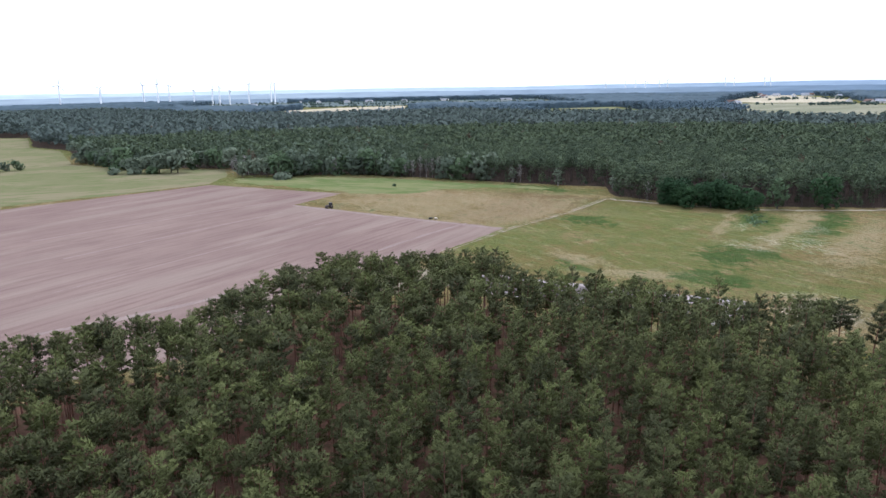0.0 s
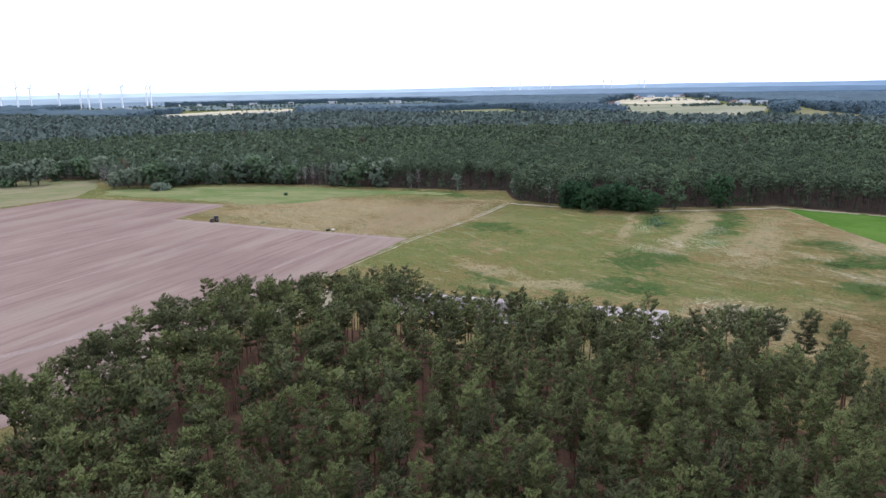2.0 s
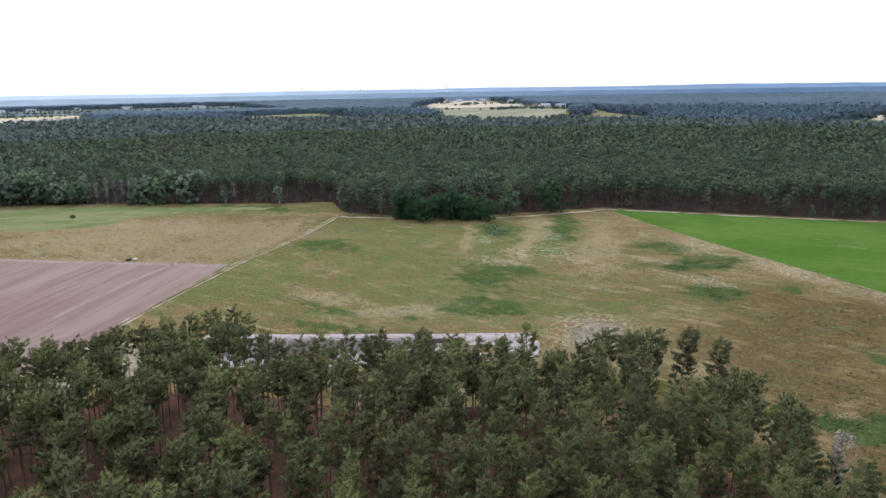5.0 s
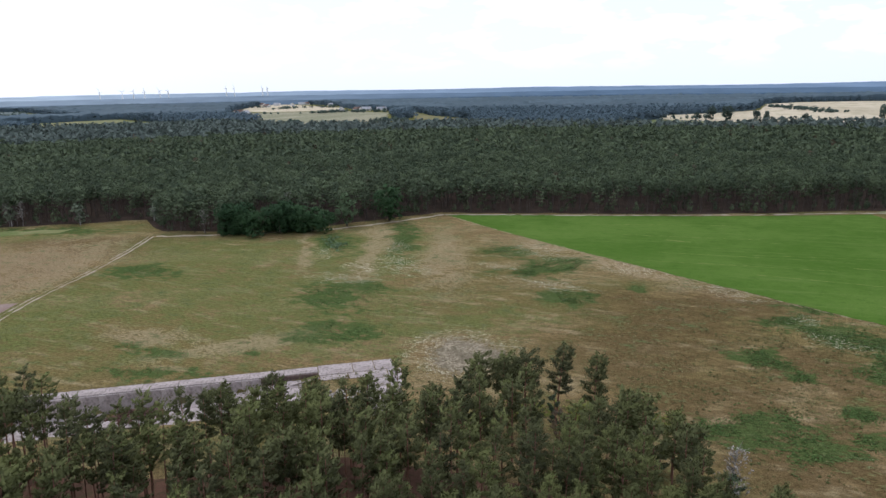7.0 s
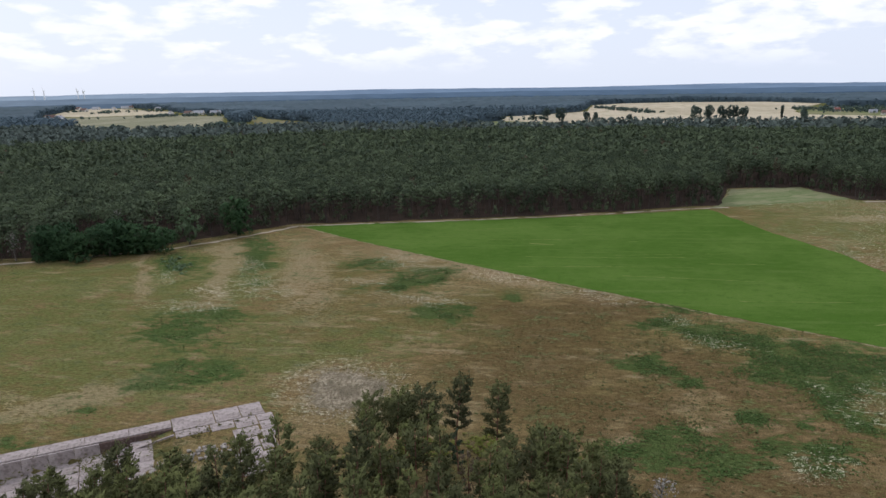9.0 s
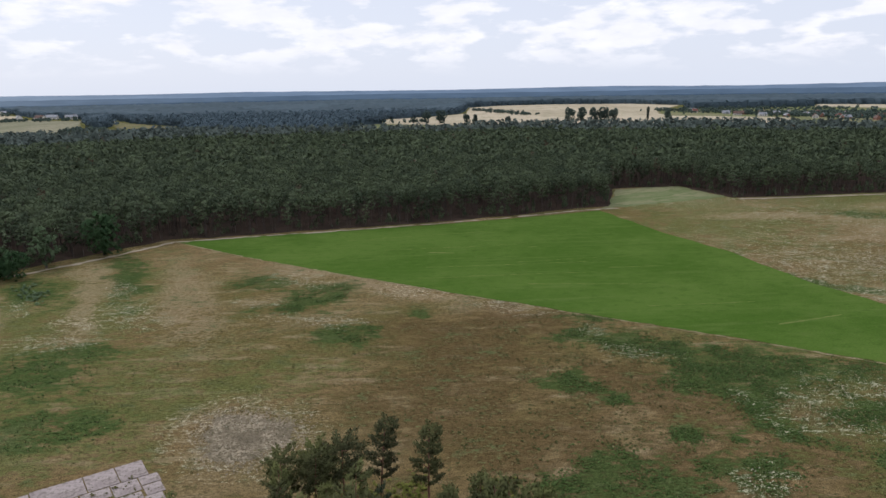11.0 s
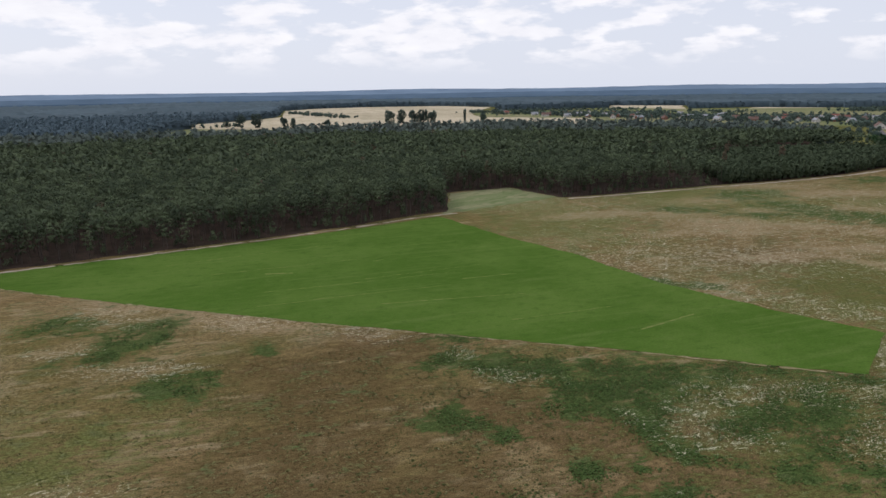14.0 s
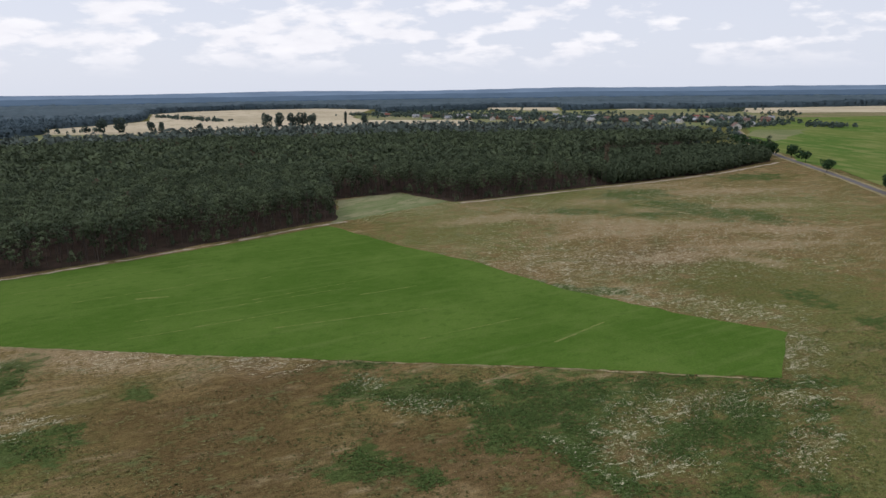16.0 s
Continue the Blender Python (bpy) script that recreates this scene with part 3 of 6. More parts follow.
ground_mesh = raw_mesh("ground", np.c_[mx, my, gz], quads, [MEADOW], {
    "weed": np.maximum.reduce([patches(WEEDS_NORTH), patches(WEEDS_MID), patches(WEEDS_EAST), patches(WEEDS_FAR)]), "green": np.maximum(patches(GREENER, 1.2), np.clip((np.hypot(mx - 25, my - 70) - 620) / 100, 0, 1)),
    "bloom": np.maximum.reduce([patches(BLOOM_NORTH, 1.1), patches(BLOOM_EAST, 1.1), 0.55 * patches(BLOOM_THIN, 1.1)]), "straw": np.maximum(patches(STRAW, 1.15), 0.9 * patches(STRAW_BANDS)), "bare": patches(BARE, 1.15)})
tagged(new("ground", ground_mesh), "dry meadow turf, olive and straw coloured, with weedy patches", "meadow", kind="structure")

PLOUGHED = [(27, 293), (-30, 330), (-78, 363), (-58, 400), (-149, 447), (-190, 405), (-232, 363), (-330, 260), (-330, 40), (-130, 110), (-60, 150), (-40, 190), (-9, 238)]
sheet("ploughed_field", PLOUGHED, 0.04, PLOUGH, "bare tilled field of pinkish-brown sandy soil", "field", 4, 0.4, 2)
GREEN_CROP = [(209, 319), (201, 270), (196, 217), (191, 145), (189, 100), (184.5, 50), (198, 44), (212.5, 37.5), (225, 58), (249, 88), (284, 117), (310, 147), (343, 177), (348, 183), (318, 208), (284, 239), (262, 262), (232, 296)]
sheet("crop_field", GREEN_CROP, 0.05, CROP, "bright green field of young crop", "field", 4, 0.35, 3)
sheet("hay_meadow", [(-151, 452), (-192, 409), (-240, 372), (-420, 470), (-700, 640), (-640, 900), (-595, 950), (-550, 940), (-455, 780), (-392, 726), (-312, 592), (-240, 536), (-205, 543), (-162, 534), (-150, 486)],
      0.04, HEATH, "mown yellow-green hay meadow beside the woods", "meadow", 8, 0.8, 4)

# far fields between the woods
field_rise = 0.0
for name, poly, mat, label in (
        ("grain_field", [(-430, 1400), (-200, 1350), (-60, 1500), (-110, 2200), (-300, 2100), (-410, 1900)], WHEAT, "pale ripening grain field beyond the woods"),
        ("grain_field", [(200, 1240), (400, 1120), (440, 1500), (430, 1780), (180, 1700)], PASTURE, "pale pasture among distant woods"),
        ("grain_field", [(829, 2061), (1311, 2890), (1330, 2737), (1240, 2250), (1182, 2053), (1038, 1812), (849, 1882)], WHEAT, "wide pale grain field by a distant hamlet"),
        ("grain_field", [(585, 1342), (605, 1537), (770, 1935), (829, 1860), (1013, 1790), (1000, 1511), (798, 1236), (656, 1110), (570, 1150)], GREYPASTURE, "grey-green pasture before the grain"),
        ("grain_field", [(1054, 1494), (823, 1166), (800, 985), (870, 985), (875, 1087), (945, 1284)], HEATH, "pale pasture strip between woods"),
        ("grain_field", [(1039, 768), (1156, 845), (1294, 812), (1468, 812), (1880, 1005), (2068, 993), (2205, 876), (2257, 638), (2090, 452), (1640, 425), (1417, 361), (1369, 140), (1208, 144), (995, 170), (905, 300), (960, 430), (1055, 545), (1022, 612)], WHEAT, "wide pale grain field before a village"),
        ("grain_field", [(919, 750), (1035, 768), (1018, 612), (1050, 545), (955, 430), (880, 450), (870, 600)], PASTURE, "pale green strip between woods and grain"),
        ("grain_field", [(2157, 114), (2096, -83), (1710, -49), (1672, 111)], WHEAT, "pale grain field behind the village"),
        ("grain_field", [(1901, -249), (1816, -412), (1500, -320), (1517, -170), (1696, -119)], WHEAT, "pale grain field behind the village"),
        ("grain_field", [(1851, -509), (1930, -1000), (1492, -800), (1570, -413)], WHEAT, "pale grain field beyond the village road"),
        ("grain_field", [(1366, -334), (1231, -527), (1300, -760), (1492, -700), (1570, -413)], HEATH, "brownish stubble field beyond the village"),
        ("green_field", [(300, -100), (440, -116), (520, -128), (640, -140), (860, -180), (1035, -240), (1330, -420), (1480, -1300), (300, -1300)], GREENFIELD, "green meadow beyond the avenue road"),
        ("green_field", [(1130, -165), (1030, -238), (1335, -422), (1700, -442), (1816, -412), (1820, -60), (1950, 100), (1700, 390), (1640, 420), (1417, 361), (1369, 140), (1208, 144), (990, 172), (960, 129), (970, 58), (960, -12), (925, -76), (960, -170)], PASTURE, "gardens and paddocks of the village"),
        ("green_field", [(810, -190), (899, -191), (1002, -242), (992, -303), (900, -250)], PASTURE, "pale paddock beside the long house")):
    field_rise += 0.012
    sheet(name, poly, 0.10 + field_rise, mat, label, "field", 30, 3.0, len(poly))

TRODDEN = turf("trodden_yard", (0.27, 0.225, 0.165), (0.20, 0.165, 0.11), (0.13, 0.125, 0.06), 0.2)
sheet("farm_yard", [(-34, 197), (-12, 230), (4, 222), (2, 206), (-8, 199)], 0.05, TRODDEN, "pale sandy yard with concrete scraps behind the pines", "yard", 4, 0.5, 31)
# open country with tree belts far to the north
sheet("green_field", [(-780, 2250), (380, 2250), (400, 2900), (-900, 2900)], 0.16, HAZEPASTURE, "pale meadows by a far-off town", "field", 40, 4.0, 42)
LUSH = turf("lush_grass", (0.112, 0.142, 0.050), (0.165, 0.172, 0.074), (0.205, 0.188, 0.100), 0.045, -20, (3.0, 1.0))
sheet("grass_strip", [(-138, 477), (-100, 477), (-62, 474), (-18, 454), (26, 430), (66, 408), (58, 402), (40, 412), (20, 414), (2, 411), (-13, 398), (-27, 396), (-44, 398), (-56, 406), (-73, 418), (-92, 428), (-136, 456)], 0.05, LUSH, "lush green grass strip along the wood", "grass", 5, 1.6, 35)
PALEGRASS = turf("pale_seeding_grass", (0.155, 0.178, 0.085), (0.215, 0.212, 0.120), (0.105, 0.140, 0.055), 0.05, -30, (2.5, 1.0))
sheet("grass_corner", [(351, 184), (362, 183), (421, 194), (448, 163), (415, 133), (386, 156)], 0.05, PALEGRASS, "pale seeding grass in the corner of the woods", "grass", 5, 1.2, 36)
# worn sandy track from the wood's corner past the ploughed field
TRACK = [(-40, 188), (-9.5, 237), (3, 255.5), (11.8, 268), (19, 277.8), (27, 289), (34, 298), (52, 318), (70, 341), (87, 366)]
track = tagged(new("farm_track"), "sandy two-rut farm track with a grassy middle", "track", kind="structure")
for side in (-0.9, 0.9):
    off = np.array((0.83, -0.55)) * side
    part("rut", (*ribbon(np.array(TRACK) + off, 0.40 + 0.12 * side, 0.075, 0.16, 5, 3.0),), SAND, track)
path_edge = tagged(new("woodside_path"), "pale trodden path along the forest edge", "path", kind="structure")
EDGE_PATH = [(88, 364), (110, 347), (150, 325), (183, 320), (209, 319), (258, 268), (284, 242), (318, 212), (346, 190), (358, 176)]
part("path_strip", (*ribbon(EDGE_PATH, 1.7, 0.07, 0.55, 6, 2.5),), SAND, path_edge)
EDGE_PATH_EAST = [(411, 126), (429, 97), (454, 63), (492, 6), (531, -45), (600, -112)]
part("path_strip", (*ribbon(EDGE_PATH_EAST, 3.0, 0.07, 0.7, 7),), SAND, path_edge)
margin = tagged(new("field_margin"), "dry straw-coloured margin strips round the crop", "margin", kind="structure")
part("margin_strip", (*ribbon([(209, 320), (201, 270), (195.5, 217), (190.5, 145), (188.5, 100), (183.5, 51)], 0.5, 0.06, 0.25, 8, 1.5),), DRYGRASS, margin)
# pale wheel lines in the soil and in the crop
lines = tagged(new("wheel_marks"), "pale wheel lines across the tilled soil", "wheel marks", kind="structure")
for a, b, wdt in (((-140, 250), (-79, 341.5), 1.3), ((-170, 282), (-93, 371), 1.3), ((-120, 205), (-52, 315), 0.7)):
    part("wheel_line", (*ribbon([a, b], wdt, 0.06, 0.18, 9, 3.0),), turf("dry_soil", (0.285, 0.215, 0.185), (0.25, 0.185, 0.16), (0.225, 0.165, 0.145), 0.4), lines)
TRODDEN_SOIL = turf("trodden_soil", (0.275, 0.212, 0.180), (0.245, 0.184, 0.158), (0.215, 0.160, 0.140), 0.2, 58, (7.0, 1.0))
for line, wdt in (([(-78, 361), (-30, 328), (25, 291)], 3.2), ([(11, 305), (-5, 285.5), (-25, 253)], 1.8), ([(-104, 168), (-84, 182), (-74, 191), (-57, 210), (-32, 232)], 3.0)):
    part("headland_strip", (*ribbon(line, wdt, 0.055, 0.5, 10),), TRODDEN_SOIL, lines)
crop_lines = tagged(new("crop_gaps"), "thin pale gaps in the young crop rows", "crop rows", kind="structure")
for a, b, wdt in (((204, 95), (219, 81), 0.6), ((242, 149), (252, 133), 0.5), ((259, 185), (262, 182), 0.6), ((236, 215), (239, 206), 1.2), ((212, 166), (230, 127), 0.35), ((212, 187), (235, 151), 0.3), ((205, 128), (222, 102), 0.25), ((216, 205), (250, 153), 0.25), ((232, 232), (262, 190), 0.3), ((236, 180), (262, 146), 0.25), ((203, 200), (211, 187), 0.3), ((240, 255), (280, 212), 0.25)):
    part("crop_gap", (*ribbon([a, b], wdt, 0.075, 0.12, 11, 1.5),), turf("thin_crop", (0.16, 0.18, 0.055), (0.10, 0.15, 0.035), (0.2, 0.2, 0.08), 0.6), crop_lines)

# asphalt road with its avenue trees
ROAD = [(300, -84), (437, -105), (498, -114), (572, -123), (643, -131), (760, -150), (1000, -215)]
part_road = tagged(part("road", (*ribbon(ROAD, 4.6, 0.24, 0.08, 12, 8),), ASPHALT), "grey asphalt country road", "road", kind="structure")
verge = tagged(part("verge", (*ribbon(ROAD, 9.0, 0.18, 0.5, 13, 6),), DRYGRASS), "dry grassy road verge", "verge", kind="structure")

# ---- woods ----
STAND = [(-104, 122), (-86, 127), (-57, 141), (-44, 172), (-24, 188), (0, 188), (16, 180), (28, 168), (42, 160), (57, 152), (70, 147), (80, 146), (92, 141), (93, 133), (88, 122), (86, 110), (80, 98), (74, 78), (68, 58), (-48, 58), (-92, 100)]
WOOD = [(-900, 1010), (-600, 960), (-552, 950), (-457, 790), (-390, 735), (-303, 604), (-235, 545), (-205, 550), (-160, 540), (-144, 495), (-111, 491), (-64, 489), (-16, 468), (28, 443), (68, 421), (97, 409), (94, 373), (111, 356), (150, 333), (183, 329), (211, 325), (260, 272), (284, 247), (317, 217), (345, 198), (361, 182), (422, 196), (450, 163), (414, 130),
        (432, 101), (457, 68), (495, 11), (534, -40), (607, -108), (645, -122), (700, -105), (770, -104), (860, -116), (930, -76), (965, -12), (975, 58), (965, 129), (990, 200), (975, 265), (920, 320), (900, 416), (870, 478), (790, 500), (750, 563), (715, 640), (655, 816), (580, 905), (530, 920), (470, 940), (462, 1080), (430, 1170), (350, 1180), (150, 1280), (30, 1440), (-270, 1290), (-500, 1500), (-900, 1900), (-1300, 1600)]
FLOOR = [p for p in STAND if p not in ((70, 147), (80, 146), (92, 141), (93, 133), (88, 122))]
FLOOR[FLOOR.index((86, 110)):FLOOR.index((86, 110)) + 1] = [(64, 140), (72, 126), (82, 110)]
sheet("forest_floor", FLOOR, 0.03, LITTER, "reddish-brown needle litter under pines", "forest floor", 4, 0.6, 21)
sheet("forest_floor", [(-92, 99), (-48, 57.9), (67.5, 57.9), (40, -70), (-150, -70), (-150, 60)], 0.034, LITTER, "reddish-brown needle litter going on under the pines", "forest floor", 6, 0.6, 23)
sheet("forest_floor", [(x, y) for x, y in WOOD], 0.06, SHADELITTER, "needle litter under the far pine wood, darkened as in shade", "forest floor", 8, 0.8, 22)


def unit(v):
    return v / (np.linalg.norm(v, axis=-1, keepdims=True) + 1e-9)


def leaves(centres, radii, per, size, r, flat=0.6, up=0.35, core=None, lift=0.35, own=0.5, tilt=0.35):
    """Triangles strewn over the skins of many small sprays: corners, faces, a number for each spray, and the way each faces the light."""
    n = len(centres)
    d = r.normal(size=(n, per, 3))
    d[..., 2] += up
    d = unit(d)
    c = centres[:, None, :] + d * radii[:, None, None] * r.uniform(0.55, 1.1, (n, per, 1)) * np.array((1, 1, flat))
    nrm = d + r.normal(0, 0.45, d.shape)
    nrm[..., 2] += tilt
    nrm = unit(nrm)
    t = unit(np.cross(nrm, r.normal(size=d.shape)))
    b = np.cross(nrm, t)
    faces = own * d + np.array((0, 0, lift))
    if core is not None:
        faces = faces + 0.8 * unit(centres - core)[:, None, :]
    faces = unit(faces + r.normal(0, 0.15, d.shape))
    b = b * np.where((nrm * faces).sum(2, keepdims=True) < 0, -1, 1)
    s = size * r.uniform(0.65, 1.35, (n, per, 1))
    tri = np.stack([c + t * s * 0.75, c - t * s * 0.45 + b * s * 0.55, c - t * s * 0.45 - b * s * 0.55], axis=2)
    spray = np.repeat(r.uniform(0, 1, n), per * 3)
    return tri.reshape(-1, 3), np.arange(n * per * 3).reshape(-1, 3), spray, np.repeat(faces.reshape(-1, 3), 3, 0)


WIND = np.array((0.92, -0.34, 0.0))          # the crowns are swept to the east


def shell(seed, low, high, radius, count, size, wood_sides=0, lumps=5):
    """A far crown: leaf sprays over a lumpy dome, on a plain stem."""
    r = np.random.default_rng(seed)
    d = r.normal(size=(count, 3))
    d[:, 2] = np.abs(d[:, 2]) * 1.15 - 0.45
    d /= np.linalg.norm(d, axis=1)[:, None]
    bump = np.ones(count)
    for _ in range(lumps):
        q = r.normal(size=3)
        q /= np.linalg.norm(q)
        bump += 0.28 * np.clip(d @ q, 0, 1) ** 3 - 0.05
    mid, half = low + (high - low) * 0.42, (high - low) * 0.56
    axes = np.array((radius, radius, half))
    c = d * axes * (bump * r.uniform(0.8, 1.05, count))[:, None] + np.array((0, 0, mid))
    nrm = d / axes * radius + r.normal(0, 0.28, d.shape)
    nrm /= np.linalg.norm(nrm, axis=1)[:, None]
    t = np.cross(nrm, r.normal(size=d.shape))
    t /= np.linalg.norm(t, axis=1)[:, None]
    b = np.cross(nrm, t)
    s = size * r.uniform(0.7, 1.3, (count, 1))
    tri = np.stack([c + t * s * 0.8, c - t * s * 0.4 + b * s * 0.6, c - t * s * 0.4 - b * s * 0.6], axis=1)
    wood = tube([(0, 0, 0), (0.05, 0.03, mid)], (0.17, 0.08), wood_sides) if wood_sides else None
    lit = unit(d / axes * radius + np.array((0, 0, 0.05)) + r.normal(0, 0.16, d.shape))
    return wood, (tri.reshape(-1, 3), np.arange(count * 3).reshape(-1, 3), np.repeat(r.uniform(0, 1, count), 3), np.repeat(lit, 3, 0))


def plumes(r, height, base, radius, boughs, per, size, dome, sweep):
    """Slim needle blades on flat plumes that end the boughs of a pine, swept by the wind."""
    C, D, L, T = [], [], [], []
    turn = r.uniform(0, 6.283)
    lean = r.normal(0, 0.25, 2) + WIND[:2] * 0.55 * sweep
    up = np.array((0, 0, 1.0))
    for i in range(boughs):
        f = (i + r.uniform(0, 0.9)) / boughs
        z = height * (base + (0.955 - base) * f)
        turn += 2.4 + r.normal(0, 0.35)
        if dome:
            reach = radius * math.sin(math.pi * (0.20 + 0.66 * f)) ** 0.7 * r.uniform(0.6, 1.08)
        else:
            reach = radius * math.sin(math.pi * (0.36 + 0.53 * f)) ** 0.8 * r.uniform(0.7, 1.1)
        if f > 0.94:
            reach *= 0.5
        out = np.array((math.cos(turn), math.sin(turn), 0)) + WIND * 0.38 * sweep
        out = out / np.linalg.norm(out)
        side = np.cross(up, out)
        reach *= 1.0 + 0.22 * sweep * float(out @ WIND)
        wide = radius * r.uniform(0.19, 0.29)
        rise = reach * r.uniform(0.12, 0.42) + (0.35 if f > 0.9 else 0.0)
        # each plume is a few tufts along its bough, the outermost the fullest
        knots = 4
        ks = np.sort(r.uniform(0.35, 0.95, knots))
        kl = r.normal(0, 0.6, knots) * wide * (1.25 - 0.6 * ks)
        pick = r.integers(0, knots, per)
        g = np.clip(r.normal(0, 0.5, (per, 3)), -0.9, 0.9)
        along = reach * ks[pick] + g[:, 0] * wide * 0.85
        lat = kl[pick] + g[:, 1] * wide * 0.85
        lift = rise * (along / reach) ** 1.4 + g[:, 2] * wide * 0.55
        stem = np.array((lean[0] * f * f, lean[1] * f * f, z))
        C.append(stem + out * along[:, None] + side * lat[:, None] + up * lift[:, None])
        D.append(unit(out * 0.55 + up * 0.62 + WIND * 0.25 * sweep + r.normal(0, 0.36, (per, 3))))
        L.append(unit(up * (0.22 + 0.6 * f) + out * (0.42 - 0.2 * f + 0.55 * g[:, :1]) + side * (0.6 * g[:, 1:2]) + up * (0.62 * g[:, 2:3]) + r.normal(0, 0.12, (per, 3))))
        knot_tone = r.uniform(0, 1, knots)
        # low boughs and undersides darker: the crown's own shade painted into the tone
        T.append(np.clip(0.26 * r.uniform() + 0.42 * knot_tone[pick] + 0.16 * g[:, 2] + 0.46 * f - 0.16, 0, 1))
    return np.concatenate(C), np.concatenate(D), np.concatenate(L), np.concatenate(T), lean


def pine(seed, height, base, radius, boughs, per, size, limbs=7, sides=5, dome=True, sweep=1.0):
    r = np.random.default_rng(seed)
    c, d, lit, tone, lean = plumes(r, height, base, radius, boughs, per, size, dome, sweep)
    n = len(c)
    side = unit(np.cross(d, lit + r.normal(size=d.shape) * 0.3))
    side *= np.where((np.cross(d, side) * lit).sum(1, keepdims=True) < 0, -1, 1)
    s = size * r.uniform(0.7, 1.2, (n, 1))
    v = np.stack([c + d * s * 0.70, c - d * s * 0.36 + side * s * 0.31, c - d * s * 0.36 - side * s * 0.31], axis=1).reshape(-1, 3)
    # blade tips paler: part fresh shoots, part lit rim painted over the dark inside
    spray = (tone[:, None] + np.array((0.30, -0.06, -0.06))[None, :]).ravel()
    z = np.linspace(0, height * 0.95, 5)
    bend = np.c_[lean[0] * (z / height) ** 2, lean[1] * (z / height) ** 2, z]
    wood = [tube(bend, np.interp(z, (0, height), (0.18, 0.03)), sides)]
    for i in range(limbs):
        h = height * r.uniform(base * 0.8, 0.9)
        a = r.uniform(0, 6.283)
        k = h / height
        p0 = np.array((lean[0] * k * k, lean[1] * k * k, h))
        reach = radius * r.uniform(0.5, 0.85) * (1.1 - 0.5 * k)
        o = np.array((math.cos(a), math.sin(a), 0)) + WIND * 0.3
        wood.append(tube([p0, p0 + o * reach * 0.6 + np.array((0, 0, 0.2)), p0 + o * reach + np.array((0, 0, 0.6))], (0.05, 0.035, 0.012), 3))
    return joined(wood), (v, np.arange(3 * n).reshape(-1, 3), spray, np.repeat(lit, 3, 0))


def far_pine(seed, low, high, radius, lobes, per, size, wood_sides=0, flat=0.42):
    """A far Scots pine: oblate foliage layers round the upper stem, sparse below, an umbrella on top."""
    r = np.random.default_rng(seed)
    turn, c, rad = r.uniform(0, 6.283), [], []
    for i in range(lobes):
        f = (i + r.uniform(0.1, 0.9)) / lobes
        turn += 2.4 + r.normal(0, 0.4)
        k = radius * (0.66 * math.sin(math.pi * (0.22 + 0.62 * f))) * r.uniform(0.7, 1.15) * (0.3 if i == lobes - 1 else 1)
        c.append((k * math.cos(turn) + 0.25, k * math.sin(turn), low + (high - low) * (0.08 + 0.84 * f)))
        rad.append(radius * r.uniform(0.42, 0.62))
    v, f, spray, lit = leaves(np.array(c), np.array(rad), per, size, r, flat, 0.30, np.array((0, 0, low + 0.25 * (high - low))), 0.30, 0.45)
    spray = 0.5 + 0.5 * (spray - 0.5)
    wood = tube([(0, 0, 0), (0.05, 0.03, low + 0.5 * (high - low))], (0.17, 0.09), wood_sides) if wood_sides else None
    return wood, (v, f, spray, lit)


def spaced(poly, gap, r, jitter=0.42):
    """Planted places in a polygon on a shaken grid of hexes."""
    p = np.asarray(poly, float)
    (x0, y0), (x1, y1) = p.min(0), p.max(0)
    xs, ys = np.meshgrid(np.arange(x0, x1, gap), np.arange(y0, y1, gap * 0.87))
    xs = xs + (np.arange(len(ys)) % 2)[:, None] * gap / 2
    xs, ys = xs.ravel() + r.normal(0, gap * jitter * 0.6, xs.size), ys.ravel() + r.normal(0, gap * jitter * 0.6, xs.size)
    k = inside(xs, ys, poly)
    return np.c_[xs[k], ys[k]]


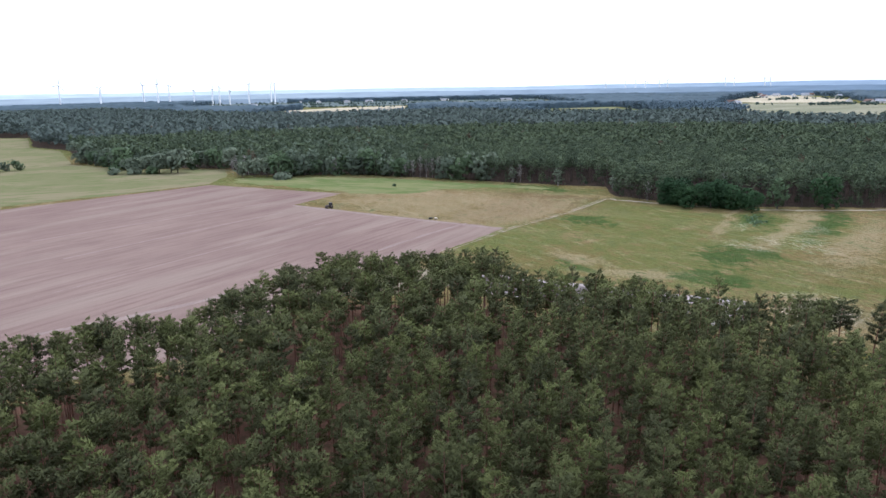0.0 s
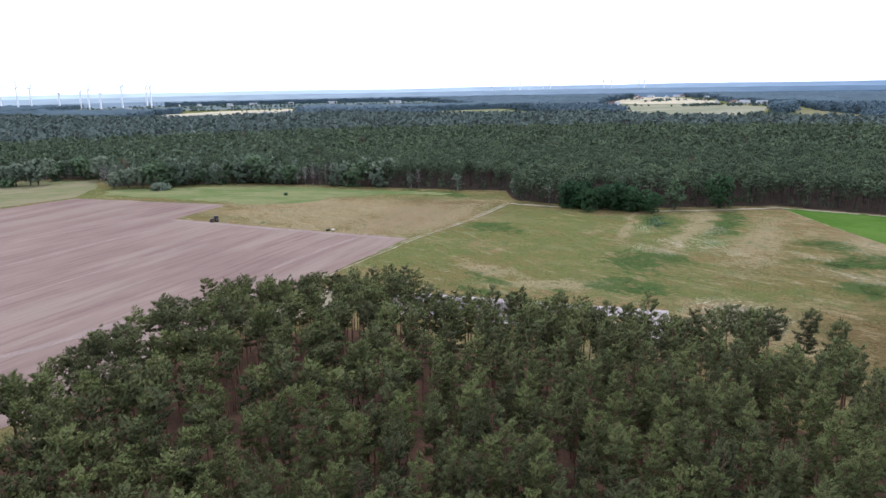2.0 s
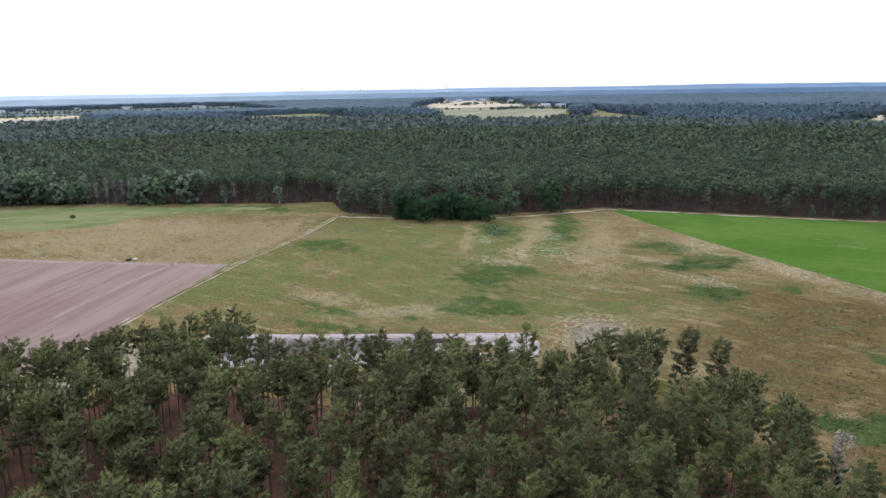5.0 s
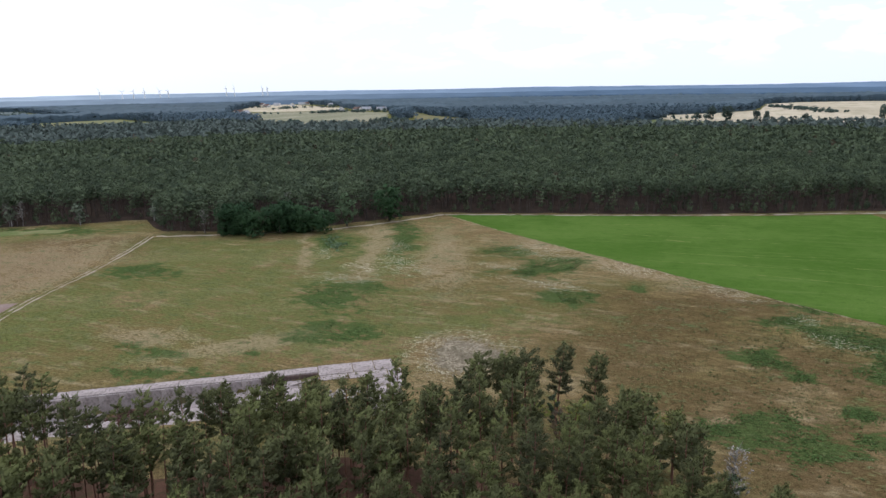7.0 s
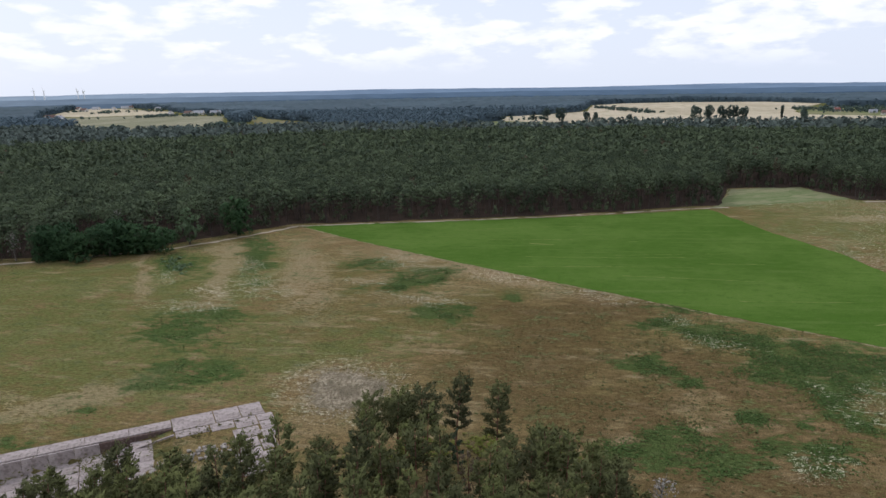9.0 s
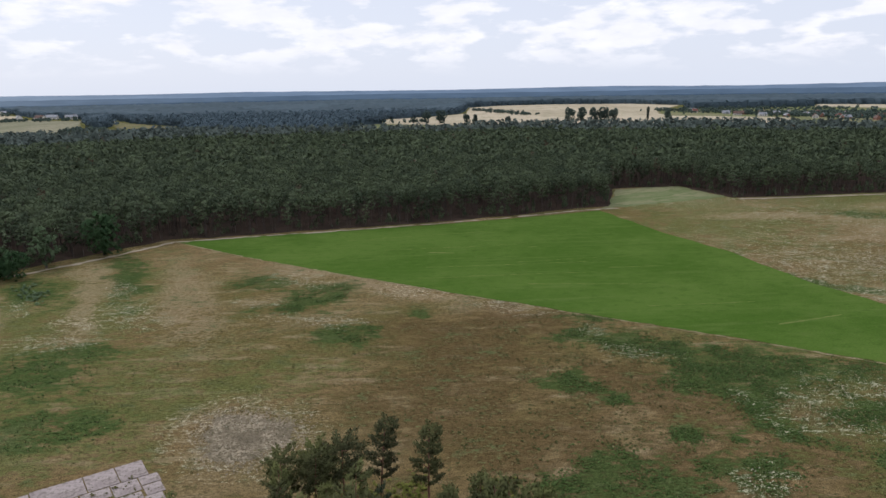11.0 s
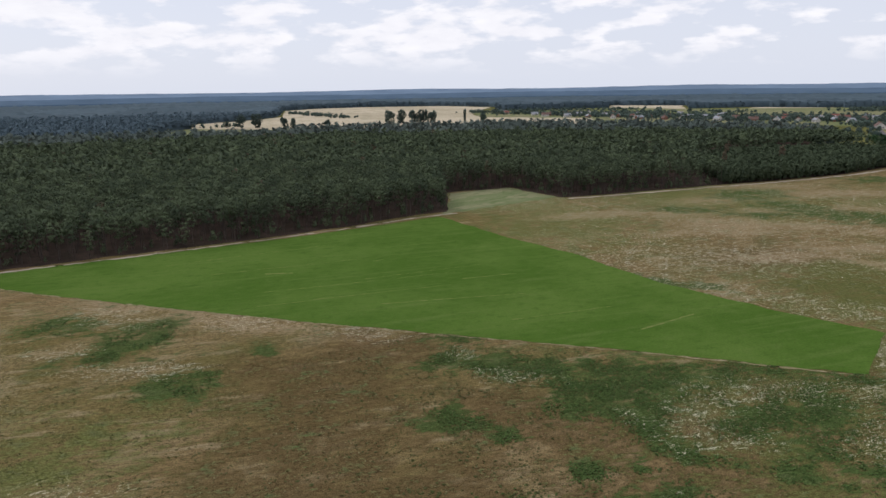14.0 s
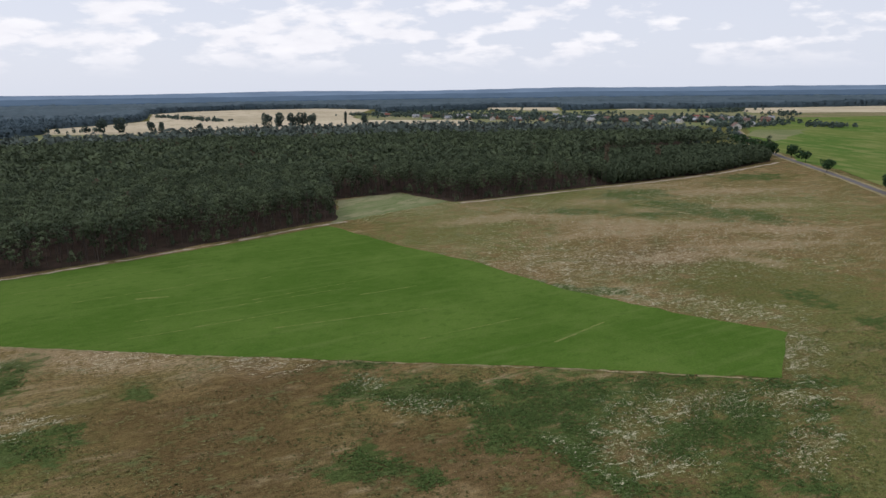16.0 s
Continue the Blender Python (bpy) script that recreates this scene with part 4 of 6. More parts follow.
def strew(kinds, places, heights, r, own_tint=None, swing=math.pi):
    """Many trees as arrays: for each kind its wood and crown, turned, scaled and put in place."""
    WV, WF, CV, CF, CS, CT, CN = [], [], [], [], [], [], []
    wn_, cn_ = 0, 0
    pick = r.integers(0, len(kinds), len(places))
    for k, (wood, crown) in enumerate(kinds):
        idx = np.nonzero(pick == k)[0]
        if not len(idx):
            continue
        a = r.uniform(-swing, swing, len(idx))
        sc = heights[idx]
        wide = sc * r.uniform(0.85, 1.2, len(idx))
        ca, sa = np.cos(a) * wide, np.sin(a) * wide

        def put(v):
            x = v[None, :, 0] * ca[:, None] - v[None, :, 1] * sa[:, None] + places[idx, 0, None]
            y = v[None, :, 0] * sa[:, None] + v[None, :, 1] * ca[:, None] + places[idx, 1, None]
            z = v[None, :, 2] * sc[:, None] + np.zeros((len(idx), 1))
            return np.stack([x, y, z], 2).reshape(-1, 3)

        if wood is not None:
            WV.append(put(wood[0]))
            WF.append((wood[1][None] + (np.arange(len(idx)) * len(wood[0]))[:, None, None]).reshape(-1, 3) + wn_)
            wn_ += len(WV[-1])
        CV.append(put(crown[0]))
        CF.append((crown[1][None] + (np.arange(len(idx)) * len(crown[0]))[:, None, None]).reshape(-1, 3) + cn_)
        cn_ += len(CV[-1])
        CS.append(np.tile(crown[2], len(idx)))
        k3, c1, s1 = crown[3], np.cos(a)[:, None], np.sin(a)[:, None]
        CN.append(np.stack([k3[None, :, 0] * c1 - k3[None, :, 1] * s1, k3[None, :, 0] * s1 + k3[None, :, 1] * c1, np.repeat(k3[None, :, 2], len(idx), 0)], 2).reshape(-1, 3))
        t = r.uniform(0, 1, len(idx)) if own_tint is None else own_tint[idx]
        CT.append(np.repeat(t, len(crown[0])))
    wood = (np.concatenate(WV), np.concatenate(WF)) if WV else None
    return wood, (np.concatenate(CV), np.concatenate(CF), {"spray": np.concatenate(CS), "tint": np.concatenate(CT), "normals": np.concatenate(CN)})


def stand_of_trees(name, kinds, places, heights, r, leaf, bark, label, category, own_tint=None, swing=math.pi):
    wood, crown = strew(kinds, places, heights, r, own_tint, swing)
    root = tagged(new(name), label, category, kind="stuff")
    part("crowns", crown, leaf, root)
    if wood:
        part("trunks", wood, bark, root)
    return root


# ---- the pine stand under the camera ----
r = np.random.default_rng(11)
places = spaced(STAND, 4.6, r, 0.5)
open_wood = np.array([noise.noise(Vector((x * 0.075, y * 0.075, 3.0))) for x, y in places])
places = places[(open_wood > -0.48) | (places[:, 0] > 14)]
gap_at = [(-24, 140, 5, 3), (-2, 150, 6, 3.5), (8, 138, 3, 3), (22, 118, 2.5, 2), (50, 128, 3, 2), (74, 140, 4, 3)]     # small clearings
for x, y, a, b in gap_at:
    places = places[np.hypot((places[:, 0] - x) / a, (places[:, 1] - y) / b) > 1]
places = np.r_[places, [(-36 + 4.3 * i, 184 + 2.5 * math.sin(2.1 * i)) for i in range(13)], [(-34 + 4.4 * i, 188.5 + 1.5 * math.sin(1.3 * i)) for i in range(12)]]
rim = rim_distance(places[:, 0], places[:, 1], STAND)
places = places[(rim > 5) | (r.uniform(0, 1, len(places)) < 0.82)]
places = places[~((places[:, 0] > 77) & (places[:, 1] > 119))]
# trees of the northern rim: place, height, and whether the crown is a high umbrella or reaches low
RIM_TREES = [(93.3, 142.5, 13.4, 1), (95, 135.2, 13.2, 1), (80, 149, 12.8, 0), (82, 145.5, 13.0, 0), (84, 147.2, 12.4, 0), (86.5, 144, 13.2, 0), (79, 141, 11.5, 1), (89, 124, 11.8, 1), (86, 127, 10.5, 1), (83, 122, 12.0, 2), (89.8, 115.7, 11.5, 1), (86.5, 111, 11.8, 2),
             (39.5, 168.7, 12.6, 2), (48, 166.4, 12.8, 1), (51, 158, 12.8, 2), (59.7, 155, 13.2, 1), (60, 149, 12.6, 2), (52, 152, 12.4, 1), (43, 163.5, 12.6, 2), (46, 156, 12.4, 1), (66, 146, 12.2, 2), (71, 139, 12.0, 1)]
RIMS = len(RIM_TREES)
places = places[np.min(np.hypot(places[:, 0, None] - np.array([t[0] for t in RIM_TREES]), places[:, 1, None] - np.array([t[1] for t in RIM_TREES])), 1) > 2.0]
places = np.r_[places, [t[:2] for t in RIM_TREES]]
rim = rim_distance(places[:, 0], places[:, 1], STAND)
tall = 16.4 + r.normal(0, 1.15, len(places)) - 1.6 * np.exp(-rim / 5) - np.clip((places[:, 0] - 60) / 14, 0, 1) * 1.3
tall[-RIMS:] = [t[2] for t in RIM_TREES]
named = (places[:, 0] > -26) & (places[:, 1] < 122) & (places[:, 1] > 62) & (rim > 0)
named[-RIMS:] = False
near_idx = np.nonzero(named)[0]
near_idx = near_idx[np.argsort(np.hypot(places[near_idx, 0] - 30, places[near_idx, 1] - 95))][:290]
NEAR = [pine(100 + i, 16.0, b, w, 26, 112, 0.285, 9, 5, i in (2, 3, 5, 7), 0.8) for i, (b, w) in enumerate([(0.50, 2.35), (0.46, 2.2), (0.62, 2.4), (0.66, 2.3), (0.52, 2.1), (0.64, 2.5), (0.44, 2.3), (0.60, 2.1)])]
LOW, HIGH = (0, 1, 4, 6), (2, 3, 5, 7)                  # low dense crowns to the east, high thin ones to the west
RIM = [pine(150 + i, 13.0, b, w, n, 92, 0.36, 9, 5, i == 0, 0.8) for i, (b, w, n) in enumerate([(0.50, 3.1, 34), (0.26, 2.6, 38), (0.36, 2.8, 36)])]
masters = []
for wood, crown in NEAR:
    tree = tagged(new("pine_tree"), "tall Scots pine with reddish trunk and dense dark green crown", "tree", group="pines of the near stand")
    part("trunk", wood, BARK, tree)
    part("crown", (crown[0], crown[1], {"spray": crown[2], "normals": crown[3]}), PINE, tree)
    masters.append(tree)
used = set()
for n, i in enumerate(near_idx):
    k = int((LOW if places[i, 0] + r.normal(0, 6) > 10 or places[i, 1] + r.normal(0, 8) < 116 else HIGH)[int(r.integers(0, 4))])
    s = tall[i] / 16.0
    m = pose(places[i, 0], places[i, 1], 0, r.normal(0, 1.2), r.normal(0, 1.2), r.uniform(-65, 65)) @ Matrix.Diagonal((s * r.uniform(0.85, 1.15), s * r.uniform(0.85, 1.15), s, 1))
    if k not in used:
        used.add(k)
        masters[k].matrix_basis = m
    else:
        twin = copy_thing(masters[k], Matrix.Identity(4))
        twin.matrix_basis = m
rims = {}
rim_labels = ("Scots pine with bare trunk and umbrella crown at the rim", "bushy Scots pine with low boughs at the rim of the stand", "rounded Scots pine at the rim of the stand")
for n, i in enumerate(range(len(places) - RIMS, len(places))):
    m = pose(places[i, 0], places[i, 1], 0, r.normal(0, 1.5), r.normal(0, 1.5), r.uniform(-70, 70)) @ Matrix.Diagonal((r.uniform(0.9, 1.2), r.uniform(0.9, 1.2), tall[i] / 13.0, 1))
    k = RIM_TREES[n][3]
    if k not in rims:
        tree = tagged(new("pine_tree"), rim_labels[k], "tree", group="pines at the rim")
        part("trunk", RIM[k][0], BARK, tree)
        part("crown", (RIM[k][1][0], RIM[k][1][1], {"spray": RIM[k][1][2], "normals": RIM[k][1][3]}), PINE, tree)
        rims[k] = tree
        tree.matrix_basis = m
    else:
        copy_thing(rims[k], Matrix.Identity(4)).matrix_basis = m
rest = np.setdiff1d(np.arange(len(places) - RIMS), near_idx)
REST = [pine(200 + i, 16.0, b, w, 20, 46, 0.46, 6, 4, i < 4, 1.1) for i, (b, w) in enumerate([(0.66, 2.5), (0.70, 2.4), (0.64, 2.3), (0.68, 2.7), (0.52, 2.35), (0.48, 2.3), (0.56, 2.2)])]
east = rest[places[rest, 0] > 14]
west = rest[(places[rest, 0] <= 14)]
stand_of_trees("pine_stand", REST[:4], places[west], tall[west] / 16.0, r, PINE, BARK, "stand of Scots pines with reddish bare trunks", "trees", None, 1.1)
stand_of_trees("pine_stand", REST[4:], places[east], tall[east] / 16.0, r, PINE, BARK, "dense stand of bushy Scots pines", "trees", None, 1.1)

# the stand goes on behind
back_places = spaced([(-92, 99), (-48, 57.5), (67, 57.5), (40, -70), (-150, -70), (-150, 60)], 6.0, r, 0.5)
stand_of_trees("pine_stand", [far_pine(390 + i, 8.0, 16.0, 2.7, 6, 6, 1.3, 3) for i in range(4)], back_places, r.uniform(0.9, 1.1, len(back_places)), r, PINE, BARK, "dense stand of Scots pines going on to the south", "trees")

# young growth and a few odd trees at the stand's rim
BUSHY = [pine(260 + i, 7.0, 0.1, 1.8, 14, 46, 0.45, 2, 4, False, 0.5) for i in range(3)]
edge_spots = np.array([(72, 152), (76, 149), (60, 158), (50, 163), (84, 128), (90, 118), (78, 92), (86, 104), (64, 150), (88, 138), (80, 136), (40, 168), (30, 174)], float)
stand_of_trees("young_pines", BUSHY, edge_spots, r.uniform(0.5, 1.1, len(edge_spots)), r, YOUNG, BARK, "bushy young pines at the rim of the stand", "trees")


def bare_tree(x, y, height, seed, label):
    q = np.random.default_rng(seed)
    tree = tagged(new("bare_tree"), label, "tree")
    tree.location = (x, y, 0)
    z = np.linspace(0, height, 6)
    part("trunk", tube(np.c_[q.normal(0, 0.12, 6) * (z > 0), q.normal(0, 0.12, 6) * (z > 0), z], np.linspace(0.11, 0.025, 6), 5), GREYTWIG, tree)
    twigs = []
    for i in range(64):
        h, a, L = height * q.uniform(0.28, 0.97), q.uniform(0, 6.283), q.uniform(0.7, 2.0)
        p = np.array((0, 0, h))
        e = p + np.array((math.cos(a) * L, math.sin(a) * L, L * q.uniform(0.5, 1.1)))
        twigs.append(tube([p, (p + e) / 2 + q.normal(0, 0.1, 3), e], (0.05, 0.035, 0.015), 3))
    part("branches", joined(twigs), GREYTWIG, tree)
    c = np.c_[q.normal(0, 0.9, 46), q.normal(0, 0.9, 46), height * q.uniform(0.35, 1.0, 46)]
    v, f, spray, lit = leaves(c, q.uniform(0.3, 0.7, 46), 7, 0.26, q, 1.4)
    tagged(part("twigs", (v, f, {"spray": spray, "normals": lit}), DEAD, tree), "fine grey dead twigs of the birch", kind="stuff")
    return tree


bare_tree(89, 105.5, 9.5, 5, "bare grey dead birch at the rim of the pine stand")
bare_tree(76, 92, 9, 6, "bare grey dead birch at the rim of the pine stand")
# browned pine by the rim
brown = tagged(new("withered_pine"), "withered pine with rusty brown needles", "tree")
brown.location = (80, 130, 0)
bw, bc = pine(77, 9.0, 0.4, 1.9, 14, 50, 0.34, 5)
part("trunk", bw, BARK, brown)
part("crown", (bc[0], bc[1], {"spray": bc[2], "normals": bc[3]}), RUST, brown)

# ---- the great pine wood ----
r = np.random.default_rng(13)
EYE_AT = np.array((25.0, 70.0))
YOUNG_PLOT = [(478, 38), (495, 11), (534, -40), (607, -108), (645, -118), (692, -100), (667, -41), (642, 15), (560, 48)]


def wood_band(lo, hi, gap, kinds, name, label, grow=1.0, leaf=PINE_FAR):
    p = spaced(WOOD, gap, r, 0.62)
    d = np.hypot(*(p - EYE_AT).T)
    az = np.degrees(np.arctan2(p[:, 0] - EYE_AT[0], p[:, 1] - EYE_AT[1]))
    p = p[(d >= lo) & (d < hi) & (az > -48) & (az < 132)]
    p = p[rim_distance(p[:, 0], p[:, 1], WOOD) > 1.0]
    p = p[~inside(p[:, 0], p[:, 1], YOUNG_PLOT)]
    swell = np.array([noise.noise(Vector((x * 0.012, y * 0.012, 4.0))) for x, y in p])
    h = (16.0 + 1.6 * swell + r.normal(0, 1.5, len(p))) / 16.0 * grow
    patch = np.clip(0.5 + 0.45 * swell + r.normal(0, 0.27, len(p)), 0, 0.999)
    # to the north-west the wood is mixed with birch and aspen
    mixed = (p[:, 0] < -20 + 60 * swell) & (p[:, 1] > 380) & (r.uniform(0, 1, len(p)) < 0.5) & (hi < 800)
    if mixed.any():
        stand_of_trees("mixed_forest", MIXED_CROWNS, p[mixed], h[mixed] * r.uniform(0.8, 1.0, mixed.sum()), r, MIXED, BIRCHBARK, "grey-green birches and aspens among the pines", "trees")
    p, h, patch = p[~mixed], h[~mixed], patch[~mixed]
    edge = (rim_distance(p[:, 0], p[:, 1], WOOD) < 9.0) & (r.uniform(0, 1, len(p)) < 0.7) & (hi < 700)
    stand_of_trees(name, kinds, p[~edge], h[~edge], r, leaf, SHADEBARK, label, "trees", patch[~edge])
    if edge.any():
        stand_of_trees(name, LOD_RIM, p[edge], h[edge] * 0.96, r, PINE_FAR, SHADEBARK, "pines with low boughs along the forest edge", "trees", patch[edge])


MIXED_CROWNS = [shell(345 + i, 2.5, 15.0, 3.0, 60, 1.25, 3) for i in range(4)]
LOD_A = [far_pine(300 + i, b, 16.0, w, 10, 16, 0.62, 3) for i, (b, w) in enumerate(((8.8, 3.1), (9.8, 3.4), (8.2, 3.0), (9.2, 2.8), (10.4, 3.6), (7.2, 3.1), (8.8, 3.4), (7.6, 2.6)))]
LOD_RIM = [far_pine(310 + i, b, 15.5, w, 13, 14, 0.68, 3) for i, (b, w) in enumerate(((4.6, 2.9), (6.0, 3.3), (3.0, 2.8), (5.2, 3.0), (7.0, 3.0)))]
LOD_B = [far_pine(320 + i, 8.2 + 0.3 * i, 16.0, 3.4, 4, 8, 1.5) for i in range(6)]
LOD_C = [far_pine(340 + i, 5.0, 16.0, 3.5, 3, 4, 2.8, 0, 0.5) for i in range(5)]
SAPLINGS = [shell(350 + i, 0.5, 9.0, 2.0, 30, 1.5) for i in range(4)]
p = spaced(YOUNG_PLOT, 2.9, r, 0.3)
stand_of_trees("young_plantation", SAPLINGS, p, r.uniform(0.85, 1.1, len(p)), r, YOUNG, BARK, "even young pine plantation near the road", "trees")
wood_band(0, 470, 5.3, LOD_A, "pine_forest", "dark pine forest with bare lower trunks at its edge")
# rusty crowns of dead pines here and there
p = spaced(WOOD, 46.0, r)
p = p[(np.hypot(*(p - EYE_AT).T) < 900) & (rim_distance(p[:, 0], p[:, 1], WOOD) > 1.0)]
p = p[r.uniform(0, 1, len(p)) < 0.28]
stand_of_trees("withered_pines", [shell(375 + i, 7.0, 16.0, 1.9, 60, 1.1, 3) for i in range(2)], p, r.uniform(0.98, 1.1, len(p)), r, RUST, SHADEBARK, "withered pines with rusty brown crowns in the forest", "trees")
# undergrowth and low boughs along the rim of the wood
p = spaced(WOOD, 3.4, r, 0.6)
p = p[np.hypot(*(p - EYE_AT).T) < 700]
rd = rim_distance(p[:, 0], p[:, 1], WOOD)
p = p[(rd > 0.8) & (r.uniform(0, 1, len(p)) < 0.55 * np.exp(-rd / 7))]
UNDER = [shell(380 + i, 0.2, 7.0, 1.9, 46, 0.9) for i in range(4)]
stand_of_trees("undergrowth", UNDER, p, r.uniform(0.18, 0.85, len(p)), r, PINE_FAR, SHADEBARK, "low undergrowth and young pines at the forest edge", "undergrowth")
wood_band(470, 760, 6.0, LOD_B, "pine_forest", "dark green pine forest canopy")
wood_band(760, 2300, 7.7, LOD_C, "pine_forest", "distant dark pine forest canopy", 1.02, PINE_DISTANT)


# ---- broadleaf trees ----
def broadleaf(seed, height, width, sprays, per, size, base=0.22, flat=0.85, limbs=6):
    q = np.random.default_rng(seed)
    lobes = [(q.normal(0, width * 0.24), q.normal(0, width * 0.24), height * q.uniform(base + 0.15, 0.80), width * q.uniform(0.26, 0.42)) for _ in range(8)]
    c = []
    for i in range(sprays):
        x, y, z, s = lobes[q.integers(0, 8)]
        d = q.normal(size=3)
        d /= np.linalg.norm(d)
        c.append((x + d[0] * s, y + d[1] * s, min(height * 0.97, max(height * base, z + d[2] * s * height / width * 0.62))))
    v, f, spray, lit = leaves(np.array(c), q.uniform(0.6, 1.1, sprays) * width / 9, per, size, q, flat, core=np.array((0, 0, height * 0.4)))
    z = np.linspace(0, height * 0.7, 4)
    wood = [tube(np.c_[z * 0.01, z * 0.015, z], np.linspace(0.028 * height, 0.008 * height, 4), 6)]
    for i in range(limbs):
        h, a, L = height * q.uniform(base * 0.9, 0.55), q.uniform(0, 6.283), width * q.uniform(0.25, 0.42)
        p = np.array((0, 0, h))
        wood.append(tube([p, p + np.array((math.cos(a) * L, math.sin(a) * L, L * 1.1))], (0.01 * height, 0.003 * height), 4))
    return joined(wood), (v, f, spray, lit)


def lone_tree(name, geo, x, y, leaf, bark, label, group="", turn=0.0, s=1.0):
    tree = tagged(new(name), label, "tree", group=group)
    part("trunk", geo[0], bark, tree)
    part("crown", (geo[1][0], geo[1][1], {"spray": geo[1][2], "normals": geo[1][3]}), leaf, tree)
    tree.matrix_basis = pose(x, y, 0, 0, 0, turn) @ Matrix.Scale(s, 4)
    return tree


OAKS = [broadleaf(400 + i, 13, 13, 230, 11, 0.75, 0.03, 0.9) for i in range(3)]
rim_spots = np.array([(95, 370), (99, 365), (103, 360), (106, 355), (101, 370), (107, 361), (110, 350), (113, 353)], float)
stand_of_trees("pine_forest", LOD_RIM, rim_spots, np.array([0.9, 0.84, 0.92, 0.8, 1.0, 0.96, 0.78, 0.98]), np.random.default_rng(47), PINE_FAR, SHADEBARK, "pines with low boughs beside the dark grove", "trees")
GROVE = [(119, 342), (115, 347), (122, 337), (130, 333), (138, 329), (145, 325), (118, 349), (134, 338)]
first = [None] * 3
for i, (x, y) in enumerate(GROVE):
    k = i % 3
    s = (0.72, 0.92, 0.86, 1.0, 0.9, 0.82, 1.0, 0.95)[i]
    if first[k] is None:
        first[k] = lone_tree("broadleaf_tree", OAKS[k], x, y, OAK, DARKBARK, "low spreading dark green broadleaf tree at the forest edge", "grove at the forest edge", 40 * i, s)
    else:
        copy_thing(first[k], Matrix.Identity(4)).matrix_basis = pose(x, y, 0, 0, 0, 53 * i) @ Matrix.Scale(s, 4)
lone_tree("broadleaf_tree", broadleaf(410, 17, 10, 170, 9, 0.9, 0.05), 181, 325, OAK, DARKBARK, "tall dark broadleaf tree at the forest edge")
lone_tree("broadleaf_tree", broadleaf(411, 15, 7, 110, 9, 0.8, 0.15), 159, 326, BROAD, DARKBARK, "light green tree beside the dark grove")
for k, (x, y, h) in enumerate(((99, 402, 12), (70, 417, 10), (45, 436, 12))):
    lone_tree("birch_tree", broadleaf(420 + k, h, 4.5, 60, 8, 0.8, 0.12), x, y, WILLOW, BIRCHBARK, "slim pale birch at the forest edge", "birches at the forest edge", 30 * k)
for x, y, h in ((-14, 463, 15), (-10, 465, 13), (-6, 462, 14), (-19, 466, 12), (-2, 459, 15), (-24, 468, 11), (12, 455, 12), (44, 436, 13), (49, 433, 12), (-138, 492, 15), (-147, 493, 13), (-128, 491, 12), (-73, 486, 13), (-75, 487, 11), (106, 356, 11), (140, 345, 16), (-143, 488, 16)):
    bare_tree(x, y, h * 0.95, int(x + 200), "bare whitish dead birch at the forest edge")
# mixed trees along the north-west edge of the woods
mixed_kinds = [(BROAD, "rounded green broadleaf tree at the wood's edge"), (WILLOW, "grey-green willow at the wood's edge"), (MIXED, "grey-green mixed tree at the wood's edge")]
ROW = [(-138, 484, 1), (-130, 486, 1), (-121, 484, 1), (-112, 482, 0), (-103, 486, 0), (-96, 489, 2), (-88, 491, 0), (-80, 492, 2), (-72, 490, 0), (-63, 488, 2), (-54, 486, 2), (-45, 482, 0), (-36, 478, 2), (-27, 474, 0), (2, 460, 2), (12, 454, 0), (24, 448, 2),
       (-232, 521, 1), (-225, 519, 1), (-217, 522, 1), (-209, 518, 1), (-201, 520, 1), (-195, 517, 1), (-205, 538, 1), (-192, 541, 0), (-182, 545, 1), (-172, 540, 0), (-160, 536, 1), (-303, 598, 2), (-292, 590, 0), (-281, 580, 2), (-270, 570, 0), (-258, 556, 2), (-246, 542, 0), (-340, 546, 2), (-333, 552, 0), (-348, 540, 2), (-362, 560, 2)]
row_geo = [broadleaf(430 + k, 12.5, 9.0, 130, 9, 0.95, 0.03) for k in range(3)]
row_first = {}
for i, (x, y, k) in enumerate(ROW):
    s = 0.62 + 0.5 * ((i * 37) % 17) / 17
    s *= 1.4 if y > 440 else 1.0
    if x < -320:
        s *= 0.7
    m = pose(x, y, 0, 0, 0, 47 * i) @ Matrix.Diagonal((s * 1.05, s * 1.05, s, 1))
    if k not in row_first:
        row_first[k] = lone_tree("broadleaf_tree", row_geo[k], x, y, mixed_kinds[k][0], DARKBARK, mixed_kinds[k][1], "mixed trees along the wood")
        row_first[k].matrix_basis = m
    else:
        copy_thing(row_first[k], Matrix.Identity(4)).matrix_basis = m


def bush(x, y, w, h, seed, leaf, label):
    q = np.random.default_rng(seed)
    d = q.normal(size=(46, 3))
    d /= np.linalg.norm(d, axis=1)[:, None]
    c = d * np.array((w * 0.4, w * 0.4, h * 0.4)) + np.array((0, 0, h * 0.45))
    v, f, s, lit = leaves(c, np.full(46, w * 0.16), 9, w * 0.13, q, 0.8, core=np.array((0, 0, h * 0.3)))
    v[:, 2] = np.maximum(v[:, 2], 0)
    ob = tagged(part("bush", (v, f, {"spray": s, "normals": lit}), leaf), label, "bush")
    ob.location = (x, y, 0)
    return ob


